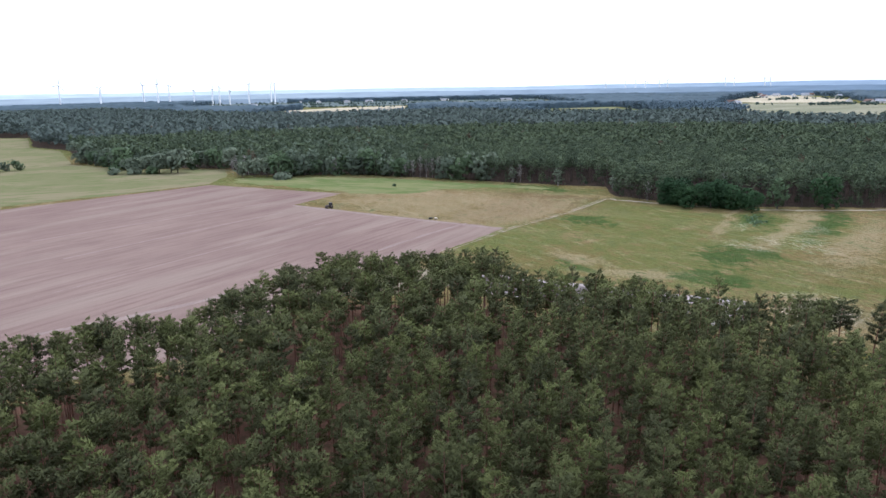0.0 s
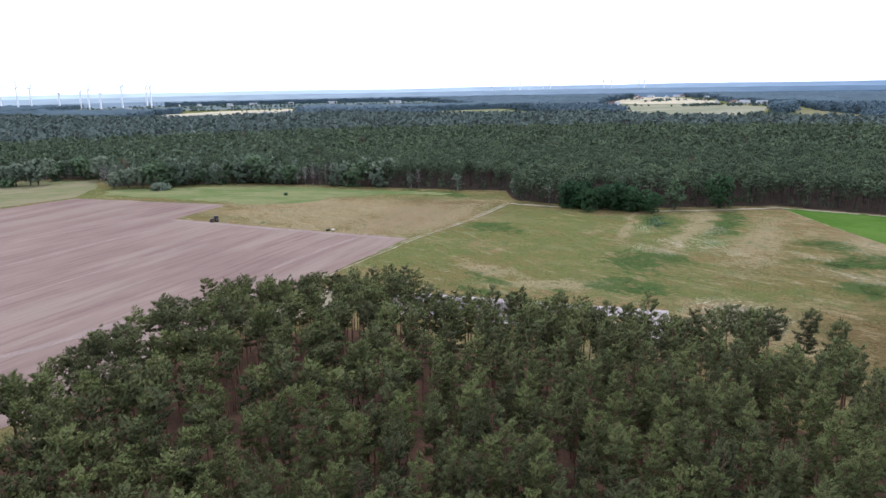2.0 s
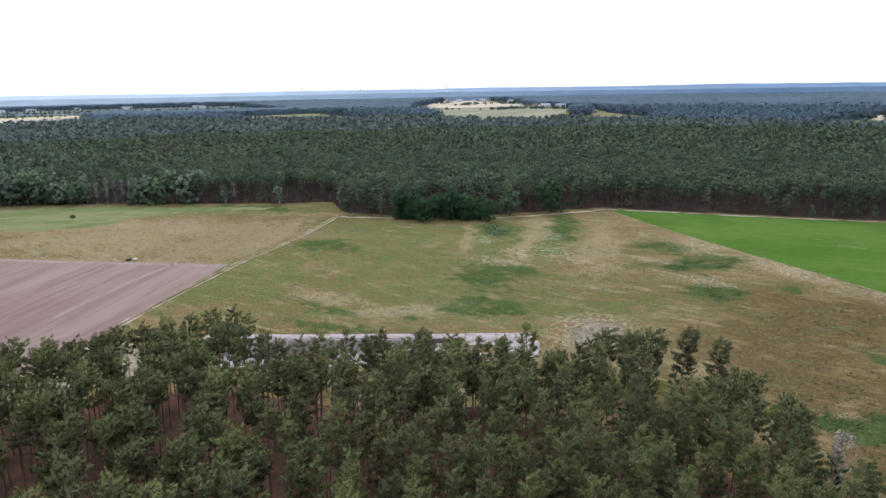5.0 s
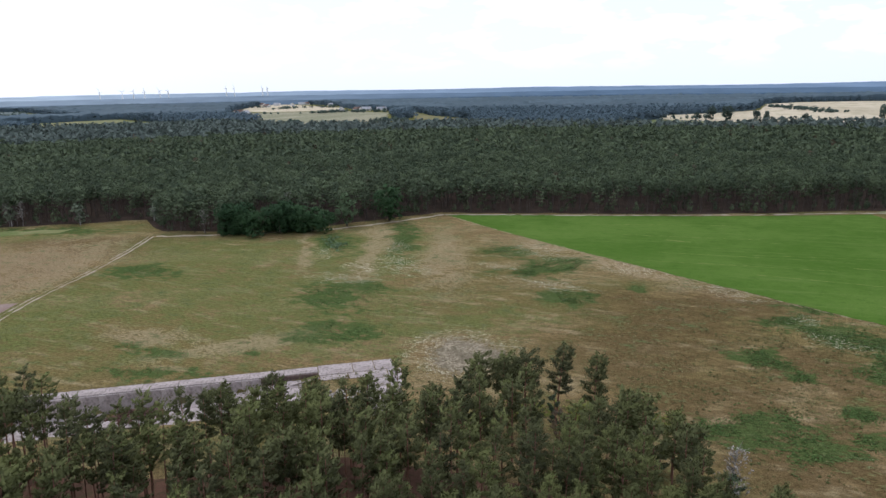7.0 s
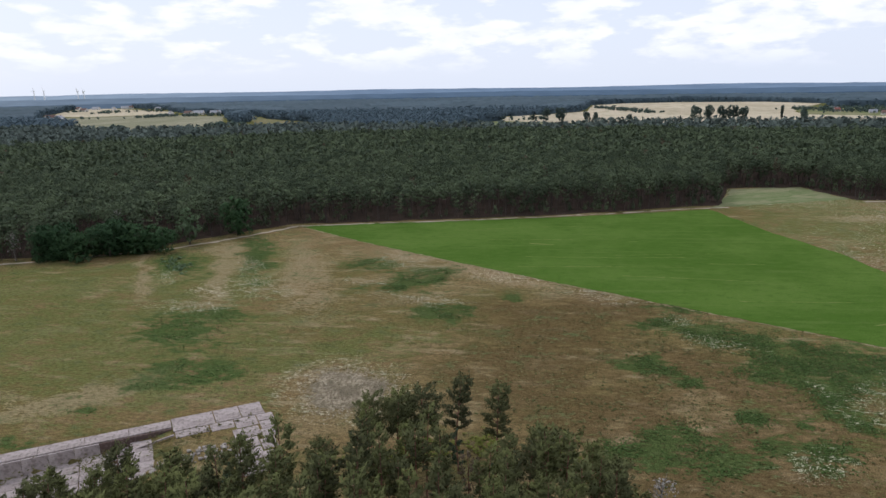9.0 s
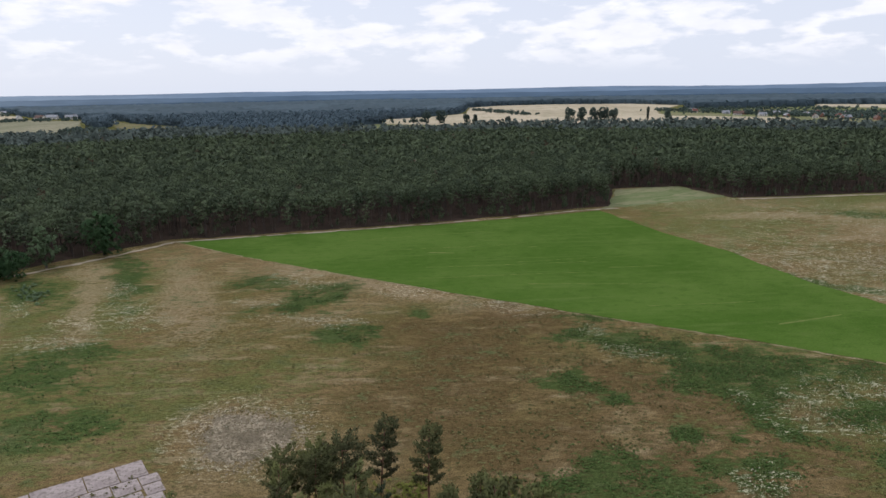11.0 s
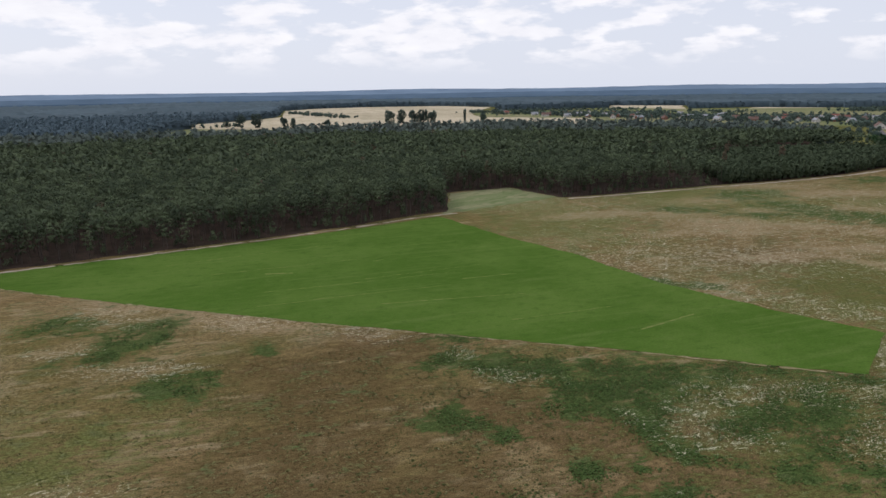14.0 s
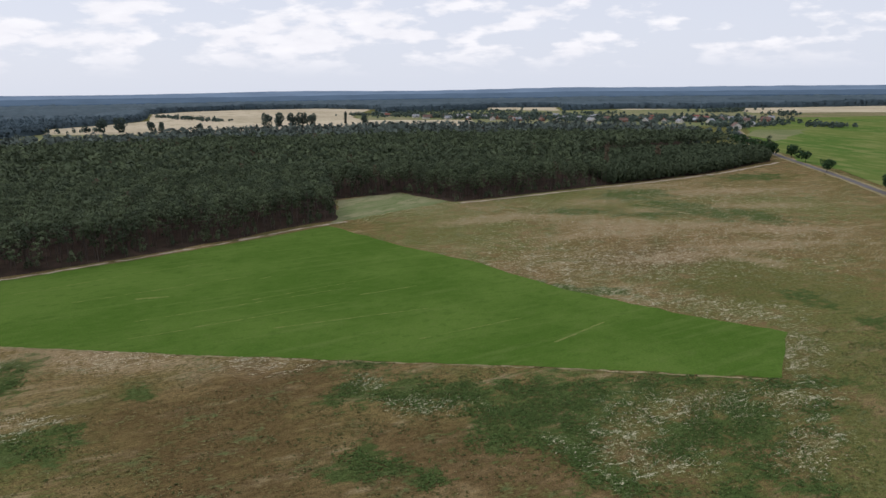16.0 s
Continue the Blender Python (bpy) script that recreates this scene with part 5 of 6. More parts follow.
bush(-29, 426, 2.3, 1.9, 1, BROAD, "small green bush alone in the meadow")
bush(-107, 470, 12, 4, 2, WILLOW, "low spreading grey-green bush before the woods")
bush(-251, 537, 8, 5, 3, BROAD, "round green bush in the hay meadow")
bush(-240, 512, 9, 5, 4, WILLOW, "low willow bush at the wood's edge")
bush(-225, 512, 10, 5, 5, WILLOW, "low willow bush at the wood's edge")
bush(-212, 513, 9, 6, 6, BROAD, "low willow bush at the wood's edge")
# avenue trees beside the road
AVENUE = [broadleaf(450 + k, 9.5, 9.0, 110, 9, 0.8, 0.24) for k in range(2)]
for k, (x, y, s) in enumerate(((598, -131, 1.0), (537, -119, 0.95), (441, -108, 1.15), (646, -124, 1.25), (662, -126, 1.2), (640, -138, 1.1), (690, -128, 1.3), (720, -126, 1.3), (750, -130, 1.3))):
    lone_tree("avenue_tree", AVENUE[k % 2], x, y, OAK, DARKBARK, "round dark green tree beside the country road", "avenue trees", 70 * k, s)

# poplar clumps in the pale fields
POPLAR = [broadleaf(460 + k, 22, 11, 300, 8, 1.25, 0.08) for k in range(2)]
for k, (x, y, s) in enumerate(((1190, 478, 1.05), (1186, 455, 1.1), (1186, 432, 1.05), (1188, 415, 1.1), (1190, 400, 1.0), (1219, 319, 0.9), (1068, 690, 1.0), (1066, 662, 1.05), (1085, 622, 0.75), (1081, 603, 0.7), (1075, 540, 0.6), (1079, 720, 0.5))):
    lone_tree("field_tree", POPLAR[k % 2], x, y, FARLEAF, DARKBARK, "large dark tree standing in a pale grain field", "field trees", 50 * k, s)
slim = lone_tree("poplar_tree", broadleaf(465, 24, 5, 90, 8, 1.6, 0.05), 1225, 352, FARLEAF, DARKBARK, "slim upright poplar in a pale field")

# ---- far woods: a bumpy canopy with the fields cut out ----
FAR_OPEN = [[(-430, 1400), (-200, 1350), (-60, 1500), (-110, 2200), (-300, 2100), (-410, 1900)], [(200, 1100), (400, 1100), (440, 1500), (430, 1780), (180, 1700)],
            [(465, 1180), (585, 1342), (605, 1537), (770, 1935), (829, 2061), (1311, 2890), (1400, 2737), (1290, 2250), (1182, 2053), (1090, 1812), (1090, 1700), (1060, 1530), (988, 1500), (820, 1236), (800, 985), (700, 860), (600, 905), (530, 925), (468, 945)],
            [(1060, 1500), (823, 1170), (795, 980), (872, 980), (880, 1087), (945, 1280)],
            [(1039, 760), (1156, 848), (1294, 818), (1468, 818), (1880, 1010), (2068, 998), (2210, 880), (2260, 638), (2090, 448), (1760, 380), (1960, 110), (2160, 118), (2100, -90), (1830, -70), (1910, -245), (1816, -420), (1860, -505), (1930, -1000), (1480, -1300), (1330, -420), (1050, -240), (925, -100), (950, 60), (960, 200), (890, 320), (860, 480), (870, 600), (915, 750)],
            [(-780, 2000), (380, 1900), (400, 2900), (-900, 2900)], [(-900, 600), (-300, 560), (-400, 740), (-560, 810), (-900, 900)]]
step = 15.0
fx, fy = np.meshgrid(np.arange(-2300, 3300, step), np.arange(-1500, 3400, step))
ny2, nx2 = fx.shape
qx, qy = fx.ravel() + rng.normal(0, 2.5, fx.size), fy.ravel() + rng.normal(0, 2.5, fx.size)
rad = np.hypot(qx - 25, qy - 70)
azi = np.degrees(np.arctan2(qx - 25, qy - 70))
keep = (rad < 2930) & (azi > -46) & (azi < 128) & ~inside(qx, qy, WOOD) & (rad > 760) & (azi < 52 + (rad > 1100) * 200) & ((azi > 20) | (rad > 1200)) & ~((azi > 95) & (rad < 1500))
for poly in FAR_OPEN:
    keep &= ~inside(qx, qy, poly)
K = keep.reshape(ny2, nx2)
whole = K.copy()
whole[1:-1, 1:-1] = K[1:-1, 1:-1] & K[:-2, 1:-1] & K[2:, 1:-1] & K[1:-1, :-2] & K[1:-1, 2:]
rise = np.array([noise.noise(Vector((x * 0.003, y * 0.003, 9.0))) for x, y in zip(qx, qy)])
z = np.where(rad < 1550, 10.5, 14.0 + 3 * rise + rng.normal(0, 2.0, len(qx)))
c = (np.arange(ny2 - 1)[:, None] * nx2 + np.arange(nx2 - 1)[None, :]).ravel()
fq = np.c_[c, c + 1, c + nx2 + 1, c + nx2]
rim_part = keep & ~whole.ravel()
clumps = spaced([(-1200, -600), (1900, -600), (1900, 1900), (-1200, 1900)], 9.5, np.random.default_rng(18))
cr = np.hypot(clumps[:, 0] - 25, clumps[:, 1] - 70)
grid_i = (np.round((clumps[:, 1] + 1500) / step).astype(int) * nx2 + np.round((clumps[:, 0] + 2300) / step).astype(int))
clumps = clumps[(cr < 1620) & keep[grid_i]]
clumps = np.r_[clumps, np.c_[qx, qy][rim_part & (rad >= 1600)]]
fq = fq[keep[fq].all(1)]
usedv, inv = np.unique(fq, return_inverse=True)
tri = inv.reshape(-1, 4)
canopy = np.c_[qx, qy, z][usedv]
# the canopy ends in a steep rim
hems = np.concatenate([tri[:, [k, (k + 1) % 4]] for k in range(4)])
key = np.sort(hems, 1)
_, back_to, times = np.unique(key[:, 0] * len(usedv) + key[:, 1], return_inverse=True, return_counts=True)
hems = hems[times[back_to] == 1]
foot = canopy[hems.ravel()] * np.array((1, 1, 0)) + np.array((0, 0, 0.2))
fi = len(canopy) + np.arange(len(foot)).reshape(-1, 2)
tri = np.r_[tri[:, [0, 1, 2]], tri[:, [0, 2, 3]], np.c_[hems[:, 0], fi[:, 0], fi[:, 1]], np.c_[hems[:, 0], fi[:, 1], hems[:, 1]]]
usedv = np.r_[usedv, usedv[hems.ravel()]]
canopy = np.r_[canopy, foot]
# base tint paler than the nearer crowns: haze painted in with distance
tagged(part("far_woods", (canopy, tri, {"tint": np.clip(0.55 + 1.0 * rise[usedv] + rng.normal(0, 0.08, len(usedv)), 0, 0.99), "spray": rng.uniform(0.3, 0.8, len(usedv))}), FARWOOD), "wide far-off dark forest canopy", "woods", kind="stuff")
r = np.random.default_rng(19)
CLUMP = [far_pine(360 + i, 3.0, 16.0, 4.6, 3, 6, 2.9, 0, 0.6) for i in range(5)]
CLUMP = [(w, (c0, c1, c2, unit(0.35 * c3 + np.array((0, 0, 0.8))))) for w, (c0, c1, c2, c3) in CLUMP]
swell = np.array([noise.noise(Vector((x * 0.003, y * 0.003, 9.0))) for x, y in clumps])
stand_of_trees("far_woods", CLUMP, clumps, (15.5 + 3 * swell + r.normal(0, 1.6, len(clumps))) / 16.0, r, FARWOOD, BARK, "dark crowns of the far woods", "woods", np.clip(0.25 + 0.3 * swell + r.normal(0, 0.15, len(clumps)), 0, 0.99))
# loose trees in the far fields, hedges and gardens
r = np.random.default_rng(17)


def belt(a, b, n, wide):
    s = r.uniform(0, 1, n)[:, None]
    return np.asarray(a, float) * (1 - s) + np.asarray(b, float) * s + r.normal(0, wide, (n, 2))


belts = [belt((1658, 425), (1640, 330), 40, 22), belt((1620, 350), (1480, 190), 90, 30), belt((1480, 190), (1400, 60), 80, 30), belt((1420, 60), (1310, -60), 90, 32), belt((1330, -60), (1240, -190), 90, 28), belt((1250, -190), (1200, -340), 80, 26), belt((1560, 240), (1500, 60), 90, 40), belt((1480, 60), (1360, -160), 90, 40), belt((1750, 330), (1760, 60), 90, 40),
         belt((1640, 60), (1560, -120), 60, 34), belt((1400, -180), (1300, -330), 60, 34), belt((1040, -235), (1120, -215), 30, 9), belt((1069, -250), (1129, -329), 36, 12), belt((1093, -354), (1010, -346), 24, 9), belt((1583, -371), (1738, -458), 80, 22), belt((1380, -420), (1500, -480), 26, 12),
         belt((1664, 885), (1585, 804), 36, 10), belt((1585, 804), (1484, 712), 30, 8), belt((1484, 712), (1395, 626), 24, 7), belt((1040, 770), (1100, 690), 8, 6), belt((560, 1640), (605, 1530), 60, 20), belt((1000, 2370), (1060, 2360), 12, 14), belt((1000, 2083), (1139, 2256), 34, 24), belt((867, 1621), (938, 1682), 34, 14), belt((938, 1682), (1070, 1540), 70, 22), belt((770, 1730), (786, 1722), 5, 5), belt((735, 1120), (760, 1150), 26, 12), belt((830, 1229), (850, 1235), 12, 9), belt((1150, 2060), (1290, 2285), 40, 26),
         belt((640, 1180), (560, 1250), 12, 18), belt((480, 1650), (560, 1580), 40, 30), belt((-760, 2150), (380, 2080), 190, 40), belt((-760, 2450), (380, 2400), 150, 50), belt((-800, 2750), (400, 2750), 150, 50), belt((1480, 200), (1250, -120), 150, 34), belt((1300, -60), (1200, -330), 140, 32), belt((760, -90), (1000, -200), 44, 16)]
pts = np.concatenate(belts)
pts = np.r_[pts, pts[:-44:3] + r.normal(0, 16, pts[:-44:3].shape)]
FARTREE = [shell(470 + k, 0.3, 12.0, 5.5, 34, 3.6) for k in range(4)]
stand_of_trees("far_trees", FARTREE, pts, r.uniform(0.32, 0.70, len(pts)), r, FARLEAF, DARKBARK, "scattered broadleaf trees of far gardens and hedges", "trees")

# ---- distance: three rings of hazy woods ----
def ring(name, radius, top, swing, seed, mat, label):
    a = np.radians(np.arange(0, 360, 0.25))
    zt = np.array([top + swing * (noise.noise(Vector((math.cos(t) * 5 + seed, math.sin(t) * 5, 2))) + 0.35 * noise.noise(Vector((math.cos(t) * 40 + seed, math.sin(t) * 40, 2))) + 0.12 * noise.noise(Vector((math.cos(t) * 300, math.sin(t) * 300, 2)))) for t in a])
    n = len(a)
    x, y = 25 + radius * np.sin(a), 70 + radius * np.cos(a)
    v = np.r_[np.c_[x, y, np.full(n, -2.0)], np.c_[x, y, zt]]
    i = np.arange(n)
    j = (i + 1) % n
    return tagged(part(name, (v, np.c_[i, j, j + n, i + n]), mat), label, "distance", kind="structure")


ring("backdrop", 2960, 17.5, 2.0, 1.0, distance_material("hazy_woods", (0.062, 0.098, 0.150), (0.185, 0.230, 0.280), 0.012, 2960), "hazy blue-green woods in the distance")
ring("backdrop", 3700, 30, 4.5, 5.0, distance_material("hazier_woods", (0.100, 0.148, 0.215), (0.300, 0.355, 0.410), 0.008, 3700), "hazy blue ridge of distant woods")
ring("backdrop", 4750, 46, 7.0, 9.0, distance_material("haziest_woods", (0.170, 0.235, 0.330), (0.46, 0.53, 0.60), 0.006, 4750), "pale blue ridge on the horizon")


# ---- wind turbines ----
def turbine(x, y, hub, turn, spin):
    t = tagged(new("wind_turbine"), "white three-bladed wind turbine on the horizon", "wind turbine", group="wind farm")
    t.matrix_basis = pose(x, y, 0, 0, 0, turn)
    part("tower", tube([(0, 0, 0), (0, 0, hub * 0.5), (0, 0, hub)], (3.0, 2.5, 1.9), 10), STEEL_WHITE, t)
    part("nacelle", box(3.6, 10, 3.8, 0, 1.5, hub + 1.6, 0.8), STEEL_WHITE, t)
    rotor = part("hub", tube([(0, -3.4, hub + 1.6), (0, -5.0, hub + 1.6), (0, -6.2, hub + 1.6)], (1.7, 1.6, 0.3), 8), STEEL_WHITE, t)
    L = hub * 0.40
    for k in range(3):
        a = radians(spin + 120 * k)
        d = np.array((math.sin(a), 0, math.cos(a)))
        c = np.array((0, -4.8, hub + 1.6))
        part("blade", tube([c + d * 1.2, c + d * L * 0.2, c + d * L * 0.6, c + d * L], (0.9, 1.7, 1.1, 0.25), 4), STEEL_WHITE, rotor)


for k, (s, d, hub) in enumerate(((-0.5312, 2480, 80), (-0.4743, 2560, 68), (-0.414, 2640, 76), (-0.394, 2600, 79), (-0.378, 2680, 76), (-0.344, 2700, 54), (-0.318, 2720, 58), (-0.308, 2740, 67), (-0.294, 2750, 53), (-0.267, 2780, 75), (-0.236, 2790, 75), (-0.2306, 2800, 75),
                                 (0.232, 4500, 63), (0.259, 4500, 62), (0.273, 4450, 63), (0.287, 4450, 62), (0.307, 4400, 63), (0.318, 4400, 62), (0.399, 4300, 72), (0.411, 4300, 72), (0.454, 4200, 68), (0.462, 4200, 67))):
    turbine(s * d, d, hub, 25 + 11 * k, 17 + 31 * k)


# ---- village houses ----
def house(x, y, turn, w, l, h, roof, wall, label, group="village houses"):
    t = tagged(new("house"), label, "house", group=group)
    t.matrix_basis = pose(x, y, 0, 0, 0, turn)
    bm = bmesh.new()
    g = w * 0.42
    pts = [(-w / 2, 0), (w / 2, 0), (w / 2, h), (0, h + g), (-w / 2, h)]
    a = [bm.verts.new((px, -l / 2, pz)) for px, pz in pts]
    b = [bm.verts.new((px, l / 2, pz)) for px, pz in pts]
    bm.faces.new(a[::-1]), bm.faces.new(b)
    for i in range(5):
        bm.faces.new((a[i], a[(i + 1) % 5], b[(i + 1) % 5], b[i]))
    bmesh.ops.recalc_face_normals(bm, faces=bm.faces[:])
    part("wall", bm, wall, t)
    bm = bmesh.new()
    o, e = 0.5, 0.25
    prof = [(-w / 2 - o, h - o * 0.84), (0, h + g), (w / 2 + o, h - o * 0.84), (w / 2 + o, h - o * 0.84 + e), (0, h + g + e * 1.3), (-w / 2 - o, h - o * 0.84 + e)]
    a = [bm.verts.new((px, -l / 2 - o, pz + 0.02)) for px, pz in prof]
    b = [bm.verts.new((px, l / 2 + o, pz + 0.02)) for px, pz in prof]
    bm.faces.new(a[::-1]), bm.faces.new(b)
    for i in range(6):
        bm.faces.new((a[i], a[(i + 1) % 6], b[(i + 1) % 6], b[i]))
    bmesh.ops.recalc_face_normals(bm, faces=bm.faces[:])
    cover = part("roof", bm, roof, t)
    part("chimney", box(0.8, 0.8, 1.8, w * 0.1, l * 0.2, h + g * 0.85 + 0.7, 0.04), WALL_BRICK, cover)
    for side in (-1, 1):
        for k in (-0.3, 0.0, 0.3):
            part("window", box(0.08, 1.3, 1.4, side * (w / 2 + 0.03), k * l, h * 0.55, 0.02), PANE, t)
        for k in (-0.22, 0.22):
            part("window", box(1.2, 0.08, 1.4, k * w, side * (l / 2 + 0.03), h * 0.55, 0.02), PANE, t)
    return t


HALLS = [(-548, 2800), (-480, 2820), (-365, 2800), (-280, 2810), (-140, 2810), (-640, 2450), (17, 2830), (250, 2700), (520, 2600), (640, 2500)]
r = np.random.default_rng(23)
roofs = [(ROOF_RED, "red-tiled"), (ROOF_BROWN, "brown-tiled"), (ROOF_GREY, "grey-roofed")]
walls = [(WALL_WHITE, "light rendered"), (WALL_WHITE, "light rendered"), (WALL_BRICK, "brick")]
HOUSES = [(1290, 20), (1320, 60), (1300, -10), (1345, 105), (1250, -60), (1275, -90), (1230, -110), (1410, 190), (1450, 170), (1480, 230), (1210, -140), (1190, -190), (1205, -220), (1255, -290), (1240, -320), (1180, -290), (1628, 346), (1560, 330), (1500, 262), (1440, 235), (1387, 150), (1420, 120), (1380, 95), (1352, 70), (1390, 40), (1370, 10), (1347, -27), (1330, -50), (1350, -75), (1300, -95), (1290, -125), (1258, -140), (1240, -158),
          (1213, -171), (1222, -196), (1243, -211), (1236, -228), (1260, -250), (1215, -262), (1225, -300), (1217, -329), (1240, -350), (1270, -200), (1180, -235), (1440, 60), (1460, -20), (1400, -90), (1340, -180), (1501, 199), (1546, 154), (1505, 106), (1369, 70), (1276, -332), (1199, -326), (1310, -250), (1330, -300)]
for i, (x, y) in enumerate(HOUSES):
    rf, rn = roofs[(1, 2, 2, 1, 2, 0, 2)[int(r.integers(0, 7))]] if i not in (31, 32, 33) else roofs[0]
    wl, wname = walls[int(r.integers(0, 3))]
    house(x, y, r.uniform(0, 180), r.uniform(7, 9), r.uniform(9, 15), r.uniform(2.8, 4.2), rf, wl, f"{wname} village house, {rn} gable roof, among trees")
house(1031, -224, 80, 11, 22, 3.6, ROOF_BROWN, WALL_WHITE, "long white-gabled house with brown roof beside the woods")
house(1080, -262, 60, 9, 14, 3.6, ROOF_GREY, WALL_WHITE, "white house with grey roof behind dark trees")
for i, (x, y) in enumerate(((1206, 2685), (1223, 2594), (1320, 2578), (1350, 2601), (1280, 2285), (1018, 1770), (1035, 1716), (1062, 1712), (1076, 1660), (745, 1829), (737, 1767), (1240, 2500), (1100, 2420))):
    rf, rn = roofs[(1, 2, 2)[i % 3]]
    house(x, y, 31 * i, 13, 26, 5.0, rf, WALL_WHITE, f"far-off light farm building with {rn.split('-')[0]} roof", "far hamlet")

for i, (x, y) in enumerate(HALLS):
    house(x, y, 20 + 7 * i, 11, 22 + 7 * (i % 4), 4.0, ROOF_GREY, WALL_WHITE, "far-off long hall with pale roof", "far town")

# ---- sunken concrete bunker at the rim of the stand ----
def at(u, w, z=0.0):
    p = BUNKER + U * u + W * w
    return (p[0], p[1], z)


turn_u = math.degrees(math.atan2(U[1], U[0]))
bunker = tagged(new("silage_bunker"), "old sunken concrete silage bunker with stained wall and cracked slabs", "bunker", kind="structure")
bunker.matrix_basis = pose(BUNKER[0], BUNKER[1], 0, 0, 0, turn_u)      # x along the rear edge, y away from the stand
r = np.random.default_rng(29)


def slab(x, y, sx, sy, z, mat, name="slab"):
    m = pose(x, y, z, r.normal(0, 0.35), r.normal(0, 0.35), r.normal(0, 0.5))
    return part(name, box(sx - 0.07, sy - 0.07, 0.22, 0, 0, -0.05, 0.03), mat, bunker, m=m)


for i in range(9):                                                      # coping strip along the rear edge
    slab(-3.8 - 7.2 * i, -1.3, 7.2, 3.2, 0.02, CONCRETE)
for i in range(16):                                                     # upright wall panels
    h = min(4.3, 1.3 + 0.36 * i)
    part("wall_panel", box(3.94, 0.3, h, 0, 0, -h / 2, 0.03), OLDWALL if i < 3 else WALLCON, bunker, m=pose(-2.2 - 4.0 * i, -3.2, -0.06, r.normal(0, 0.6), 0, 0))
for i, wide in enumerate((7.4, 4.6, 4.2)):                              # apron beyond the wall's end
    slab((3.6, 9.7, 14.2)[i], -2.2, wide, 5.4, 0.05, CONCRETE)
for i, (u, w, su, sw) in enumerate(((3.0, 6.4, 5.8, 2.6), (8.2, 6.6, 4.2, 3.0), (12.4, 7.0, 4.0, 4.0), (16.0, 6.4, 3.0, 2.8), (15.9, 9.6, 2.8, 3.2), (11.8, 11.2, 4.6, 3.8), (15.4, 13.0, 2.6, 3.4), (11.0, 15.2, 4.4, 3.6), (14.6, 16.8, 2.6, 3.8), (10.8, 19.4, 4.6, 4.2), (13.9, 21.4, 2.4, 4.0), (10.4, 24.0, 4.2, 4.4))):
    slab(u, -w, su, sw, 0.03 - 0.01 * (i % 3), CONCRETE)
part("cross_wall", box(0.3, 6.0, 1.1, 0, 0, 0.1, 0.03), WALLCON, bunker, m=pose(-9.0, -13.0, -1.7, 0, 0, 4))
part("ramp_kerb", box(11.0, 0.35, 0.3, 0, 0, 0, 0.03), CONCRETE, bunker, m=pose(-5.5, -6.2, -0.9, 0, -11, -3))
for i in range(14):                                                     # lower floor slabs, broken and tilted
    for j in range(3):
        u, w = -5.5 - 4.0 * i, 5.4 + 4.1 * j
        if r.uniform() < 0.93 - 0.1 * j:
            slab(u, -w, 3.9, 4.05, -float(sunk(*np.array(at(u, w)[:2]))) + 0.3, CONCRETE)
rubble_v, rubble_f, n = [], [], 0
for k in range(420):
    u, w, s = r.uniform(-60, 8), r.uniform(5, 16), r.uniform(0.15, 0.55)
    if u > -8:
        w, s = r.uniform(13, 18), s * 0.7
    base = r.normal(size=(8, 3)) * 0.12 + np.array([(x, y, z) for x in (-1, 1) for y in (-1, 1) for z in (-0.6, 0.6)])
    p = base * s + np.array((u, -w, -float(sunk(*np.array(at(u, w)[:2]))) + 0.25 * s))
    rubble_v.append(p)
    rubble_f.append(np.array([(0, 1, 3, 2), (4, 6, 7, 5), (0, 4, 5, 1), (2, 3, 7, 6), (0, 2, 6, 4), (1, 5, 7, 3)]) + n)
    n += 8
rub = tagged(part("rubble", (np.concatenate(rubble_v), np.concatenate(rubble_f)), RUBBLE), "broken concrete rubble lying in the bunker", "rubble", kind="stuff")
rub.matrix_basis = bunker.matrix_basis.copy()

# heap of cut brush and broken brick against the wall
hv, hf, n = [], [], 0
for k in range(500):
    a, q = r.uniform(0, 6.283), math.sqrt(r.uniform(0, 1))
    u, w = -36 + 7 * q * math.cos(a), 7.0 + 3.0 * q * math.sin(a)
    s = r.uniform(0.12, 0.4)
    p = (r.normal(size=(6, 3)) * 0.2 + np.array([(1.8, 0, 0), (-1.8, 0, 0), (0, 0.6, 0), (0, -0.6, 0), (0, 0, 0.5), (0, 0, -0.5)])) * s
    c_, s_ = math.cos(a * 3), math.sin(a * 3)
    p = np.c_[p[:, 0] * c_ - p[:, 1] * s_, p[:, 0] * s_ + p[:, 1] * c_, p[:, 2]] + np.array((u, -w, -4.0 + 2.4 * (1 - q) * r.uniform(0.3, 1)))
    hv.append(p)
    hf.append(np.array([(0, 2, 4), (2, 1, 4), (1, 3, 4), (3, 0, 4), (2, 0, 5), (1, 2, 5), (3, 1, 5), (0, 3, 5)]) + n)
    n += 6
heap = tagged(part("brush_heap", (np.concatenate(hv), np.concatenate(hf)), plain("reddish_debris", (0.17, 0.085, 0.065), (0.10, 0.06, 0.05), 1.2, 0.95)), "reddish-brown heap of brush and broken brick by the wall", "heap", kind="stuff")
heap.matrix_basis = bunker.matrix_basis.copy()

# bed of field stones beside the apron
BED = (99.0, 175.0, 9.6, 7.8, 60.0)
GRAVEL = turf("stony_soil", (0.190, 0.158, 0.108), (0.140, 0.118, 0.074), (0.27, 0.225, 0.155), 0.4, bump=0.1)


